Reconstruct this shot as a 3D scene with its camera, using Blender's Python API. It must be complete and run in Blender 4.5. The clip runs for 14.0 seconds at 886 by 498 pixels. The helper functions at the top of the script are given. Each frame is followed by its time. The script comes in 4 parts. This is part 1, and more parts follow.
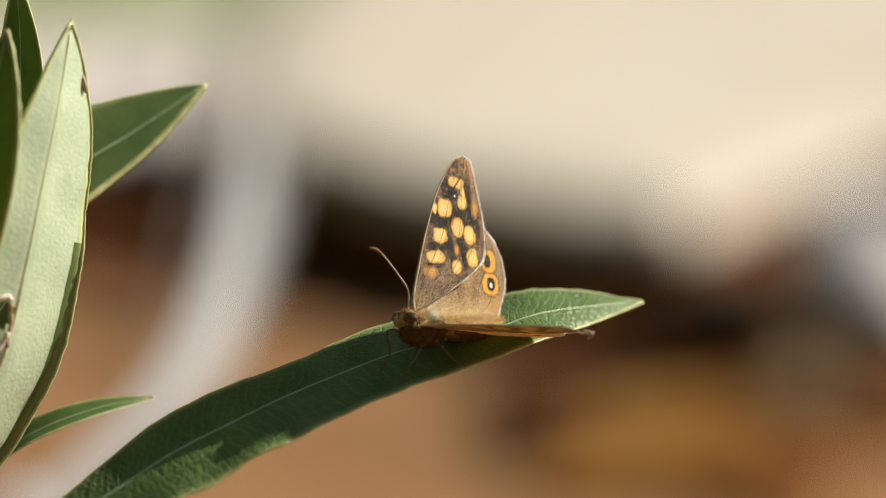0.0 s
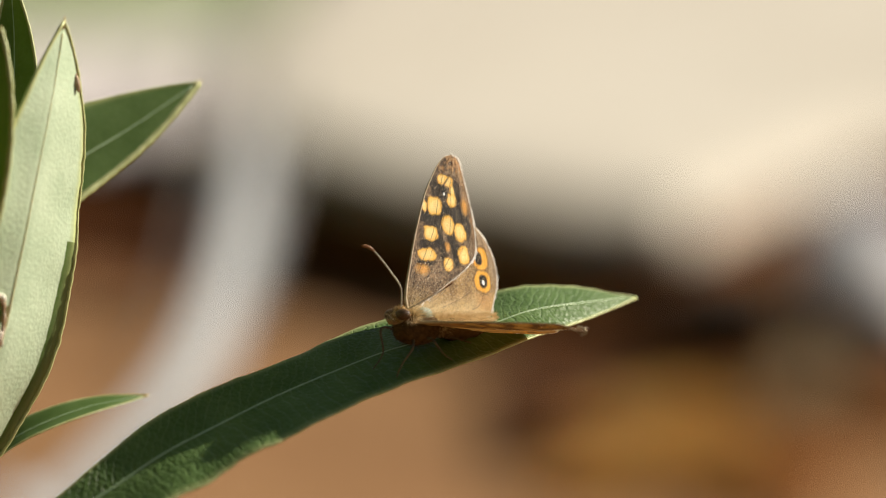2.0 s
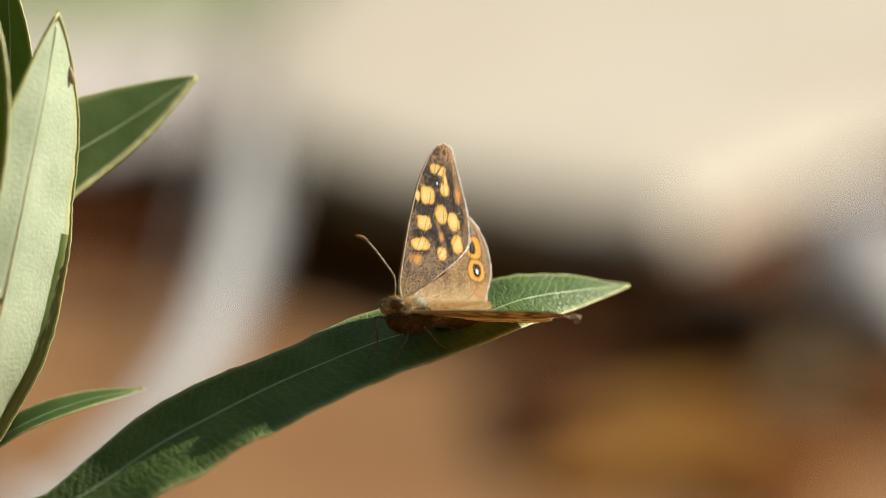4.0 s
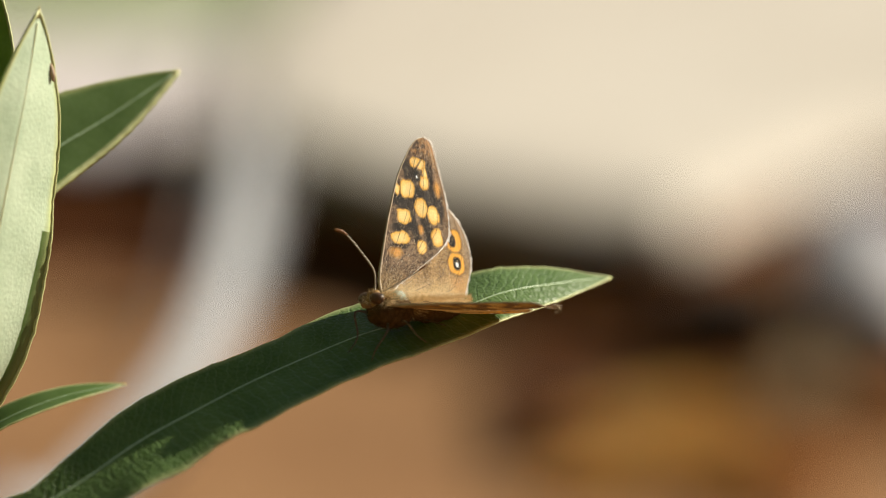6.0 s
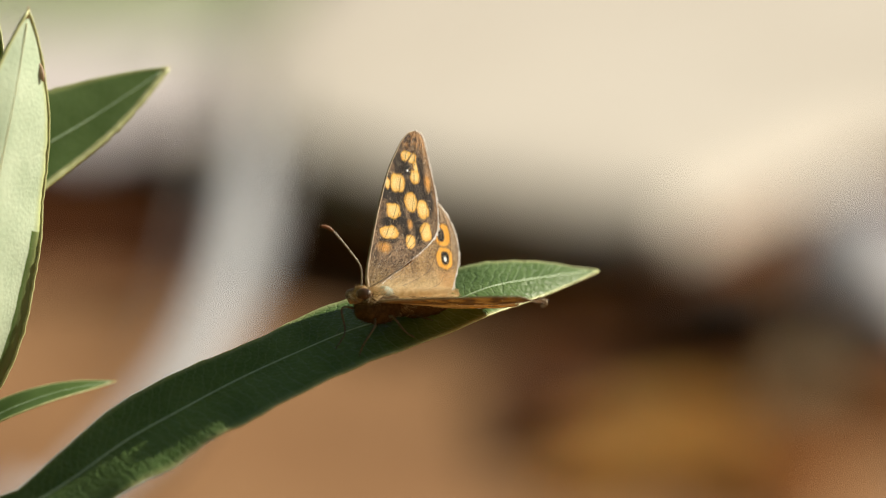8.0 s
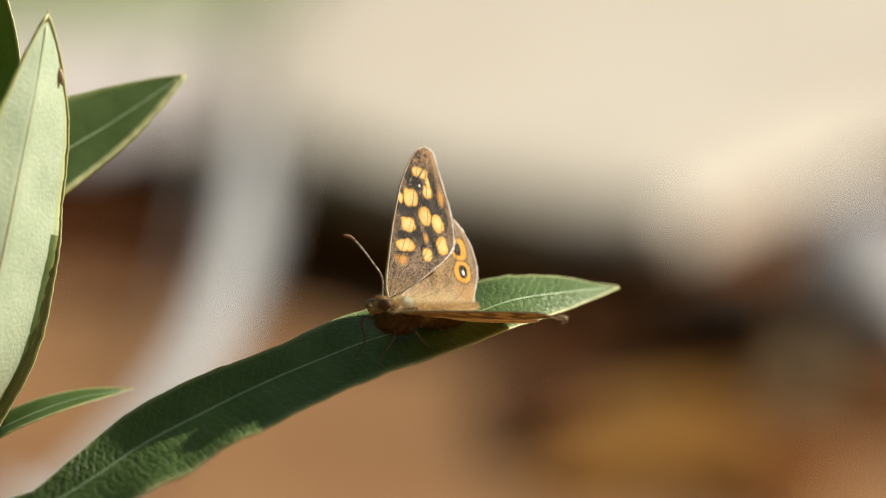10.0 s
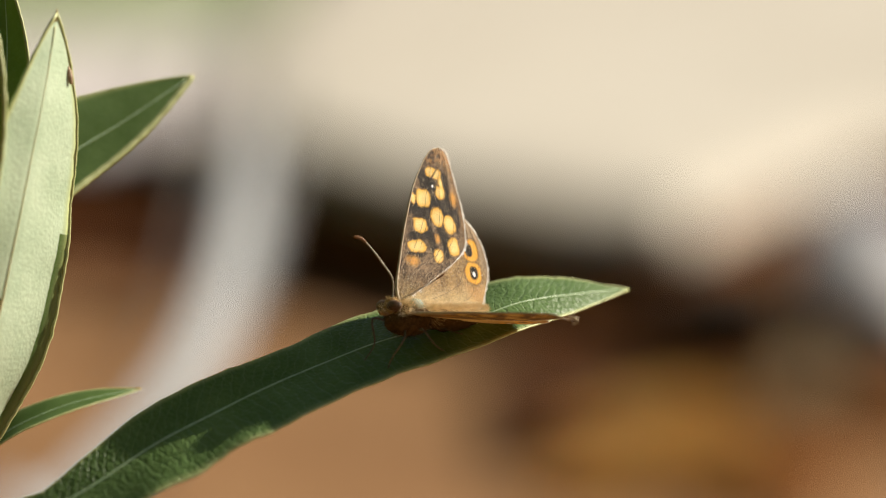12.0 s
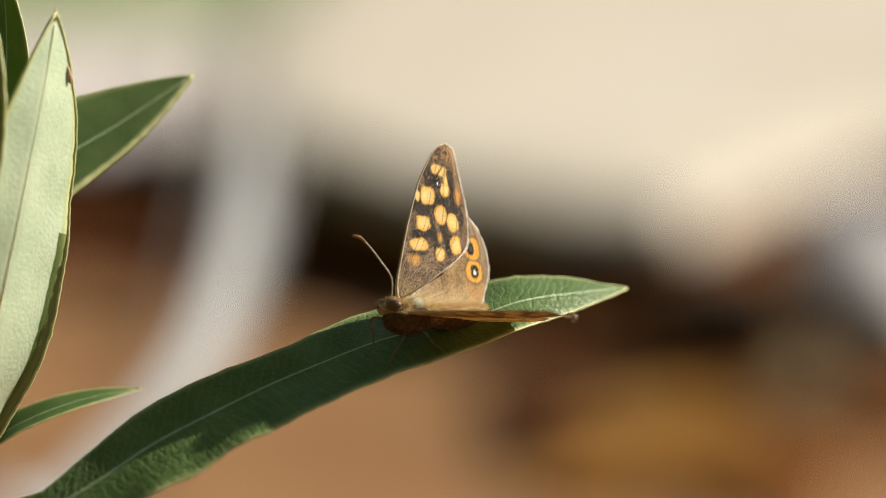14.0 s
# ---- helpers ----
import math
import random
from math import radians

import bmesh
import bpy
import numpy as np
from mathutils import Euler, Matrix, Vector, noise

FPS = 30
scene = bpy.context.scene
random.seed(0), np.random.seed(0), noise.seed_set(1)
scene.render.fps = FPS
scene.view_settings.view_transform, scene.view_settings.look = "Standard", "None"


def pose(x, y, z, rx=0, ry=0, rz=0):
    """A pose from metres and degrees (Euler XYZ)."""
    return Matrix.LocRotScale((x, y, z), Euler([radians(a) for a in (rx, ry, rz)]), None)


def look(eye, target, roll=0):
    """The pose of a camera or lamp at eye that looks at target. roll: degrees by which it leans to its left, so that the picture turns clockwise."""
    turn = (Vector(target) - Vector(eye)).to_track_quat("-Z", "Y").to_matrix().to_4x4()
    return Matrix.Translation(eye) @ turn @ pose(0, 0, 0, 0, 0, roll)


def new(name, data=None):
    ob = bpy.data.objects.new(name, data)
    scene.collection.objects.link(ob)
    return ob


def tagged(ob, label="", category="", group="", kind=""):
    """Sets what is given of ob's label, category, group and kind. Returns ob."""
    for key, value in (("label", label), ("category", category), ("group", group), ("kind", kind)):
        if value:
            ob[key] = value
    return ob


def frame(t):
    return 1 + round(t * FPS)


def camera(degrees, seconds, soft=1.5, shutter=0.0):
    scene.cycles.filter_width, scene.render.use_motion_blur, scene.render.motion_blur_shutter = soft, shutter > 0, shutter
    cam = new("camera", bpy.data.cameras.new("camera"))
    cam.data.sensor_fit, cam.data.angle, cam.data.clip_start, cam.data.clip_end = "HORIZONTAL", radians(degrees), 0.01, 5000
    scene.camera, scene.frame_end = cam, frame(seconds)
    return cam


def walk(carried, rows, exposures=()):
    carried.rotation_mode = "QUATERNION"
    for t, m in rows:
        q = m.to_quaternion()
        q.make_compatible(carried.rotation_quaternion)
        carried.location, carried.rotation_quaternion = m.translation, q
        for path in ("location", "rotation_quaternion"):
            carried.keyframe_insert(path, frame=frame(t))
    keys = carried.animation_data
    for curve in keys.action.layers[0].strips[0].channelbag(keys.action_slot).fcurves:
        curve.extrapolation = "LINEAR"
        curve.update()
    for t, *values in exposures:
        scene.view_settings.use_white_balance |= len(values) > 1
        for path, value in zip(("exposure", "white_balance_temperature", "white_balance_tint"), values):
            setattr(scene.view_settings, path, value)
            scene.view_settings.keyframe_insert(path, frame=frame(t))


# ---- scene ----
# ---- camera: a long lens on a tripod, tilted ten degrees down ----
FOCUS = 0.9
cam = camera(8.3, 14.0, 0.95)
EYE = pose(0, 0, 0.555, 80, 0, 0)
walk(cam, [(0.0, EYE), (14.0, EYE)], [(0.0, 0.62, 7150, 8), (14.0, 0.62, 7150, 8)])
cam.data.dof.use_dof = True
cam.data.dof.focus_distance = 0.905
cam.data.dof.aperture_fstop = 10.0
cam.data.dof.aperture_blades = 0

# the near subject is laid out in millimetres: across, up, towards the lens
VIEW = EYE @ Matrix.Translation((0, 0, -FOCUS))
MM = 0.001

# ---- light ----
SUN_WAY = VIEW.to_3x3() @ Vector((0.759, 0.574, -0.307)).normalized()
world = bpy.data.worlds.new("sky")
scene.world = world
world.use_nodes = True
sky = world.node_tree.nodes.new("ShaderNodeTexSky")
sky.sky_type = 'NISHITA'
sky.sun_disc = False
sky.sun_elevation = math.asin(SUN_WAY.z)
sky.sun_rotation = math.atan2(SUN_WAY.x, SUN_WAY.y)
world.node_tree.nodes["Background"].inputs[1].default_value = 0.05
world.node_tree.links.new(sky.outputs[0], world.node_tree.nodes["Background"].inputs[0])
sun = new("sun", bpy.data.lights.new("sun", 'SUN'))
sun.data.energy = 5.0
sun.data.angle = radians(0.53)
sun.data.color = (1.0, 0.95, 0.86)
sun.matrix_world = look(SUN_WAY * 5, (0, 0, 0))


# ---- materials ----
def material(name):
    m = bpy.data.materials.new(name)
    m.use_nodes = True
    t = m.node_tree
    return m, t, t.nodes["Principled BSDF"]


def node(t, kind, **inputs):
    n = t.nodes.new(kind)
    for key, value in inputs.items():
        n.inputs[key].default_value = value
    return n


def math_node(t, op, a, b=None):
    n = t.nodes.new("ShaderNodeMath")
    n.operation = op
    for i, v in enumerate((a, b)):
        if v is None:
            continue
        if isinstance(v, (int, float)):
            n.inputs[i].default_value = v
        else:
            t.links.new(v, n.inputs[i])
    return n.outputs[0]


def ramp(t, source, stops):
    n = t.nodes.new("ShaderNodeValToRGB")
    while len(n.color_ramp.elements) < len(stops):
        n.color_ramp.elements.new(0.5)
    for e, (p, c) in zip(n.color_ramp.elements, stops):
        e.position, e.color = p, (*c, 1)
    t.links.new(source, n.inputs[0])
    return n.outputs[0]


def mix(t, factor, a, b, blend='MIX'):
    n = t.nodes.new("ShaderNodeMix")
    n.data_type, n.blend_type = 'RGBA', blend
    for i, v in ((0, factor), (6, a), (7, b)):
        if isinstance(v, (int, float)):
            n.inputs[i].default_value = v
        elif isinstance(v, tuple):
            n.inputs[i].default_value = (*v, 1)
        else:
            t.links.new(v, n.inputs[i])
    return n.outputs[2]


def noise_out(t, scale, detail=4.0, rough=0.55, coords='Object'):
    c = t.nodes.new("ShaderNodeTexCoord")
    n = node(t, "ShaderNodeTexNoise", Scale=scale, Detail=detail, Roughness=rough)
    t.links.new(c.outputs[coords], n.inputs["Vector"])
    return n.outputs[0]


def bump(t, bsdf, height, strength, distance):
    n = node(t, "ShaderNodeBump", Strength=strength, Distance=distance)
    t.links.new(height, n.inputs["Height"])
    t.links.new(n.outputs[0], bsdf.inputs["Normal"])


def mottled(name, dark, mid, light, scale, rough=0.8, relief=0.4, depth=0.001, fine=6.0):
    """A surface of three tones, mottled at two sizes, with a matching relief."""
    m, t, b = material(name)
    big, small = noise_out(t, scale), noise_out(t, scale * fine, 6.0, 0.65)
    tone = math_node(t, 'ADD', math_node(t, 'MULTIPLY', big, 0.6), math_node(t, 'MULTIPLY', small, 0.4))
    t.links.new(ramp(t, tone, [(0.32, dark), (0.5, mid), (0.68, light)]), b.inputs["Base Color"])
    b.inputs["Roughness"].default_value = rough
    b.inputs["Specular IOR Level"].default_value = 0.1 if rough > 0.84 else 0.4
    bump(t, b, tone, relief, depth)
    return m


def leaf_material(name, deep, fresh, vein, edge, rough, coat, relief, vein_gain, glow, sap=0.75, groove=0.4, grain_size=2600.0):
    """A leaf surface: u runs along the blade in millimetres, v from margin to margin."""
    m, t, b = material(name)
    uv = t.nodes.new("ShaderNodeUVMap")
    uv.uv_map = "blade"
    s = t.nodes.new("ShaderNodeSeparateXYZ")
    t.links.new(uv.outputs[0], s.inputs[0])
    across = math_node(t, 'ABSOLUTE', s.outputs[1])
    warp = math_node(t, 'MULTIPLY', noise_out(t, 300.0, 3.0), 2.2)
    phase = math_node(t, 'SUBTRACT', s.outputs[0], math_node(t, 'MULTIPLY', across, 3.6))
    phase = math_node(t, 'ADD', math_node(t, 'MULTIPLY', phase, 0.55), warp)
    saw = math_node(t, 'ABSOLUTE', math_node(t, 'SUBTRACT', math_node(t, 'FRACT', phase), 0.5))
    line = math_node(t, 'SMOOTH_MIN', math_node(t, 'MULTIPLY', saw, 7.0), 1.0)
    line = math_node(t, 'SUBTRACT', 1.0, line)
    line = math_node(t, 'MAXIMUM', line, 0.0)
    big, small = noise_out(t, 160.0), noise_out(t, 1500.0, 5.0, 0.7)
    cells = node(t, "ShaderNodeTexVoronoi", Scale=grain_size)
    c = t.nodes.new("ShaderNodeTexCoord")
    t.links.new(c.outputs["Object"], cells.inputs["Vector"])
    tone = math_node(t, 'ADD', math_node(t, 'MULTIPLY', big, 0.6), math_node(t, 'MULTIPLY', small, 0.4))
    col = ramp(t, tone, [(0.36, deep), (0.64, fresh)])
    col = mix(t, math_node(t, 'MULTIPLY', line, vein_gain), col, vein)
    specks = ramp(t, noise_out(t, 900.0, 2.0, 0.5), [(0.70, (0, 0, 0)), (0.76, (1, 1, 1))])
    col = mix(t, math_node(t, 'MULTIPLY', specks, 0.2), col, vein)
    rim = ramp(t, across, [(0.86, (0, 0, 0)), (0.98, (1, 1, 1))])
    col = mix(t, math_node(t, 'MULTIPLY', rim, 0.75), col, edge)
    t.links.new(col, b.inputs["Base Color"])
    b.inputs["Roughness"].default_value = rough
    b.inputs["Specular IOR Level"].default_value = 0.12
    b.inputs["Coat Weight"].default_value = coat
    b.inputs["Coat Roughness"].default_value = 0.35
    height = math_node(t, 'ADD', math_node(t, 'MULTIPLY', line, -groove), math_node(t, 'MULTIPLY', cells.outputs[0], 0.6))
    height = math_node(t, 'ADD', height, math_node(t, 'MULTIPLY', small, 0.12))
    bump(t, b, height, relief, 0.0002)
    thin = node(t, "ShaderNodeBsdfTranslucent")
    t.links.new(mix(t, sap, col, (0.42, 0.60, 0.04)), thin.inputs[0])
    both = t.nodes.new("ShaderNodeMixShader")
    both.inputs[0].default_value = glow
    t.links.new(b.outputs[0], both.inputs[1])
    t.links.new(thin.outputs[0], both.inputs[2])
    t.links.new(both.outputs[0], t.nodes["Material Output"].inputs[0])
    return m


LEAF_UPPER = leaf_material("leaf_upper", (0.070, 0.126, 0.034), (0.126, 0.198, 0.069), (0.27, 0.36, 0.20), (0.36, 0.40, 0.17), 0.42, 0.0, 0.95, 0.15, 0.08, grain_size=1600.0)
LEAF_SMOOTH = leaf_material("leaf_upper_smooth", (0.070, 0.126, 0.034), (0.126, 0.198, 0.069), (0.27, 0.36, 0.20), (0.36, 0.40, 0.17), 0.46, 0.0, 0.16, 0.04, 0.24)
LEAF_UNDER = leaf_material("leaf_under", (0.50, 0.635, 0.45), (0.655, 0.785, 0.585), (0.72, 0.77, 0.54), (0.50, 0.54, 0.16), 0.6, 0.0, 0.36, 0.05, 0.16, 0.30, 0.12, 1700.0)
MARGIN = mottled("leaf_margin", (0.30, 0.34, 0.12), (0.44, 0.47, 0.21), (0.56, 0.58, 0.30), 700, 0.5, 0.3, 0.0001)
MIDRIB = mottled("leaf_midrib", (0.29, 0.40, 0.22), (0.37, 0.49, 0.29), (0.45, 0.57, 0.36), 700, 0.45, 0.3, 0.0001)
MIDRIB_UNDER = mottled("leaf_midrib_under", (0.64, 0.64, 0.36), (0.76, 0.75, 0.46), (0.80, 0.74, 0.52), 500, 0.5, 0.3, 0.0001)
SCAR = mottled("dry_scar", (0.20, 0.10, 0.05), (0.42, 0.28, 0.18), (0.70, 0.62, 0.52), 500, 0.8, 0.5, 0.0002)
PALE_SCAR = mottled("pale_scar", (0.52, 0.44, 0.36), (0.72, 0.66, 0.58), (0.84, 0.80, 0.74), 700, 0.8, 0.5, 0.0002)
LEAF_TIP = mottled("dry_tip", (0.34, 0.22, 0.09), (0.50, 0.40, 0.17), (0.56, 0.48, 0.22), 700, 0.7, 0.4, 0.0001)
BARK = mottled("green_bark", (0.10, 0.12, 0.05), (0.20, 0.22, 0.09), (0.30, 0.28, 0.16), 250, 0.7, 0.5, 0.0003)


def wing_material(name, glow):
    m, t, b = material(name)
    tint = t.nodes.new("ShaderNodeVertexColor")
    tint.layer_name = "scales"
    fine, hairs = noise_out(t, 3800.0, 3.0, 0.7), noise_out(t, 1700.0, 6.0, 0.75)
    parts = t.nodes.new("ShaderNodeSeparateColor")
    t.links.new(tint.outputs[0], parts.inputs[0])
    speckle = math_node(t, 'SUBTRACT', 0.62, math_node(t, 'MULTIPLY', parts.outputs[0], 0.52))
    col = mix(t, speckle, tint.outputs[0], ramp(t, fine, [(0.36, (0.20, 0.18, 0.17)), (0.60, (1.25, 1.25, 1.25))]), 'MULTIPLY')
    dust = ramp(t, hairs, [(0.60, (0, 0, 0)), (0.68, (1, 1, 1))])
    col = mix(t, math_node(t, 'MULTIPLY', math_node(t, 'MULTIPLY', dust, speckle), 0.42), col, (0.66, 0.55, 0.44))
    t.links.new(col, b.inputs["Base Color"])
    b.inputs["Roughness"].default_value = 0.62
    b.inputs["Specular IOR Level"].default_value = 0.14
    bump(t, b, math_node(t, 'ADD', fine, hairs), 0.8, 0.00015)
    thin = node(t, "ShaderNodeBsdfTranslucent")
    t.links.new(mix(t, 1.0, col, (1.0, 0.72, 0.38), 'MULTIPLY'), thin.inputs[0])
    both = t.nodes.new("ShaderNodeMixShader")
    both.inputs[0].default_value = glow
    t.links.new(b.outputs[0], both.inputs[1])
    t.links.new(thin.outputs[0], both.inputs[2])
    t.links.new(both.outputs[0], t.nodes["Material Output"].inputs[0])
    return m


WING = wing_material("wing_scales", 0.13)
THIN_WING = wing_material("backlit_wing_scales", 0.24)
FRINGE = mottled("wing_fringe", (0.42, 0.34, 0.26), (0.80, 0.75, 0.69), (0.94, 0.92, 0.89), 900, 0.8, 0.4, 0.0001)
HAIR = mottled("wing_hair", (0.26, 0.17, 0.09), (0.55, 0.40, 0.24), (0.84, 0.74, 0.60), 2500, 0.6, 0.3, 0.0001)
COSTA = mottled("wing_costa", (0.26, 0.18, 0.10), (0.42, 0.32, 0.20), (0.56, 0.46, 0.33), 1500, 0.6, 0.3, 0.0001)
VEIN = mottled("wing_vein", (0.05, 0.03, 0.02), (0.10, 0.065, 0.04), (0.18, 0.12, 0.08), 2500, 0.6, 0.3, 0.0001)
PUPIL_WHITE = mottled("pupil_white", (0.7, 0.7, 0.7), (0.8, 0.8, 0.82), (0.88, 0.88, 0.9), 3000, 0.7, 0.2, 0.0001)
FUR = mottled("tan_fur", (0.60, 0.43, 0.22), (0.82, 0.64, 0.38), (0.92, 0.80, 0.58), 900, 0.8, 0.4, 0.0001)
HEAD_FUR = mottled("brown_fur", (0.17, 0.094, 0.034), (0.36, 0.22, 0.090), (0.58, 0.41, 0.20), 900, 0.9, 0.4, 0.0001)
THORAX_FUR = mottled("dark_brown_fur", (0.030, 0.018, 0.007), (0.062, 0.036, 0.014), (0.15, 0.095, 0.040), 900, 0.9, 0.4, 0.0001)
BODY = mottled("body_cuticle", (0.045, 0.026, 0.010), (0.095, 0.054, 0.020), (0.16, 0.092, 0.036), 1200, 0.9, 0.6, 0.0002)
GREEN_SCALES = mottled("green_scales", (0.17, 0.20, 0.15), (0.27, 0.31, 0.24), (0.40, 0.42, 0.34), 1500, 0.6, 0.4, 0.0001)
EYE_BROWN = mottled("compound_eye", (0.045, 0.022, 0.010), (0.10, 0.048, 0.020), (0.18, 0.09, 0.036), 2500, 0.4, 0.4, 0.00005)
LIMB = mottled("leg_cuticle", (0.05, 0.036, 0.018), (0.11, 0.078, 0.038), (0.20, 0.15, 0.08), 1500, 0.5, 0.3, 0.0001)
ANTENNA = mottled("antenna_cuticle", (0.16, 0.12, 0.08), (0.42, 0.35, 0.27), (0.70, 0.64, 0.55), 2200, 0.6, 0.3, 0.0001)
CLUB = mottled("antenna_club", (0.16, 0.06, 0.02), (0.26, 0.11, 0.04), (0.36, 0.18, 0.07), 1800, 0.6, 0.3, 0.0001)

SOIL = mottled("brown_soil", (0.172, 0.081, 0.033), (0.267, 0.139, 0.064), (0.335, 0.194, 0.096), 9, 0.95, 0.8, 0.006)
LIMESTONE = mottled("pale_limestone", (0.430, 0.384, 0.330), (0.545, 0.496, 0.432), (0.610, 0.568, 0.512), 5, 0.9, 0.2, 0.004)
ROSE_STONE = mottled("rose_stone", (0.479, 0.424, 0.417), (0.600, 0.543, 0.544), (0.668, 0.619, 0.626), 14, 0.9, 0.2, 0.004)
JOINT_SAND = mottled("joint_sand", (0.30, 0.25, 0.19), (0.40, 0.34, 0.27), (0.48, 0.42, 0.34), 40, 0.95, 0.4, 0.002)
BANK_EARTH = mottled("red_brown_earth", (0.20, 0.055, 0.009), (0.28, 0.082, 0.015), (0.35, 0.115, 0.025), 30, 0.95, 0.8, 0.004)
# dark brown for earth, and for shade painted under and before the big slab
DARK_EARTH_AND_SHADE = mottled("dark_earth_and_shade", (0.112, 0.037, 0.006), (0.176, 0.061, 0.011), (0.232, 0.086, 0.017), 30, 0.95, 0.8, 0.004)
# near black: painted slab shade on the ground, and a smear on the soil
BLACK_EARTH_AND_SHADE = mottled("black_earth_and_shade", (0.046, 0.012, 0.002), (0.080, 0.023, 0.003), (0.115, 0.036, 0.005), 30, 0.95, 0.8, 0.004)
DRY_OCHRE = mottled("dry_ochre_leaf", (0.42, 0.205, 0.034), (0.56, 0.290, 0.056), (0.64, 0.37, 0.10), 60, 0.8, 0.5, 0.001)
DRY_TAN = mottled("dry_tan_leaf", (0.26, 0.17, 0.08), (0.36, 0.25, 0.13), (0.44, 0.32, 0.18), 60, 0.8, 0.5, 0.001)
DRY_RUST = mottled("dry_rust_leaf", (0.10, 0.035, 0.012), (0.20, 0.075, 0.025), (0.28, 0.12, 0.04), 60, 0.8, 0.5, 0.001)
DARK_STONE = mottled("dark_basalt", (0.034, 0.020, 0.014), (0.065, 0.040, 0.028), (0.105, 0.070, 0.052), 30, 0.85, 0.6, 0.003)
PALE_STEM = mottled("bleached_stem", (0.243, 0.257, 0.276), (0.290, 0.304, 0.322), (0.316, 0.329, 0.342), 60, 0.85, 0.5, 0.001)
QUARTZ = mottled("pale_grey_stone", (0.240, 0.236, 0.256), (0.286, 0.282, 0.302), (0.332, 0.325, 0.339), 40, 0.6, 0.4, 0.001)
SKY_BLOCKER = mottled("sky_blocker_green", (0.02, 0.035, 0.012), (0.04, 0.065, 0.022), (0.07, 0.10, 0.035), 8, 0.7, 0.5, 0.01)
GRASS = mottled("lawn_green", (0.264, 0.334, 0.132), (0.370, 0.440, 0.211), (0.458, 0.510, 0.299), 6, 0.8, 0.6, 0.01)


# ---- mesh helpers ----
def part(name, bm, mats, parent=None, label="", smooth=True):
    me = bpy.data.meshes.new(name)
    bm.normal_update()
    bm.to_mesh(me)
    bm.free()
    for m in mats if isinstance(mats, (list, tuple)) else [mats]:
        me.materials.append(m)
    if smooth:
        me.shade_smooth()
    ob = new(name, me)
    ob.parent = parent
    return tagged(ob, label=label)


def thing(name, m, label, category, group=""):
    ob = new(name)
    ob.empty_display_size = 0.01
    ob.matrix_world = m
    return tagged(ob, label, category, group)


def spline(points, n):
    """n points of a smooth curve through the given ones, evenly spaced along it."""
    p = np.array(points, float)
    p = np.vstack((2 * p[0] - p[1], p, 2 * p[-1] - p[-2]))
    out = []
    for i in range(1, len(p) - 2):
        for t in np.linspace(0, 1, 24, endpoint=False):
            a, b, c, d = p[i - 1:i + 3]
            out.append(0.5 * (2 * b + (c - a) * t + (2 * a - 5 * b + 4 * c - d) * t * t + (3 * b - a - 3 * c + d) * t ** 3))
    out.append(p[-2])
    out = np.array(out)
    run = np.concatenate(([0], np.cumsum(np.linalg.norm(np.diff(out, axis=0), axis=1))))
    want = np.linspace(0, run[-1], n)
    return np.stack([np.interp(want, run, out[:, k]) for k in range(out.shape[1])], axis=1)


def tube(bm, points, radii, sides=8, flat=1.0):
    """A round, capped tube along the points; flat squeezes it towards the lens."""
    pts = [Vector(p) for p in points]
    rings = []
    for i, p in enumerate(pts):
        d = (pts[min(i + 1, len(pts) - 1)] - pts[max(i - 1, 0)]).normalized()
        ref = Vector((0, 0, 1)) if abs(d.z) < 0.9 else Vector((0, 1, 0))
        a = d.cross(ref).normalized()
        b = a.cross(d).normalized() * flat
        r = radii[i] if hasattr(radii, "__len__") else radii
        rings.append([bm.verts.new(p + (a * math.cos(k * math.tau / sides) + b * math.sin(k * math.tau / sides)) * r) for k in range(sides)])
    for r0, r1 in zip(rings, rings[1:]):
        for k in range(sides):
            bm.faces.new((r0[k], r0[(k + 1) % sides], r1[(k + 1) % sides], r1[k]))
    bm.faces.new(rings[0][::-1])
    bm.faces.new(rings[-1])


def blob(bm, centre, size, axis=(1, 0, 0), rough=0.0, seg=20, seed=0.0):
    """An ellipsoid along an axis, its skin roughened by noise."""
    turn = Vector(axis).to_track_quat('X', 'Z').to_matrix().to_4x4()
    made = bmesh.ops.create_uvsphere(bm, u_segments=seg, v_segments=max(8, seg * 2 // 3), radius=1.0)
    for v in made["verts"]:
        k = 1 + rough * noise.noise(v.co * 2.3 + Vector((seed, 0, seed))) + rough * 0.5 * noise.noise(v.co * 6 + Vector((seed, 1, 0)))
        v.co = Vector(centre) + turn @ Vector((v.co.x * size[0] * k, v.co.y * size[1] * k, v.co.z * size[2] * k))


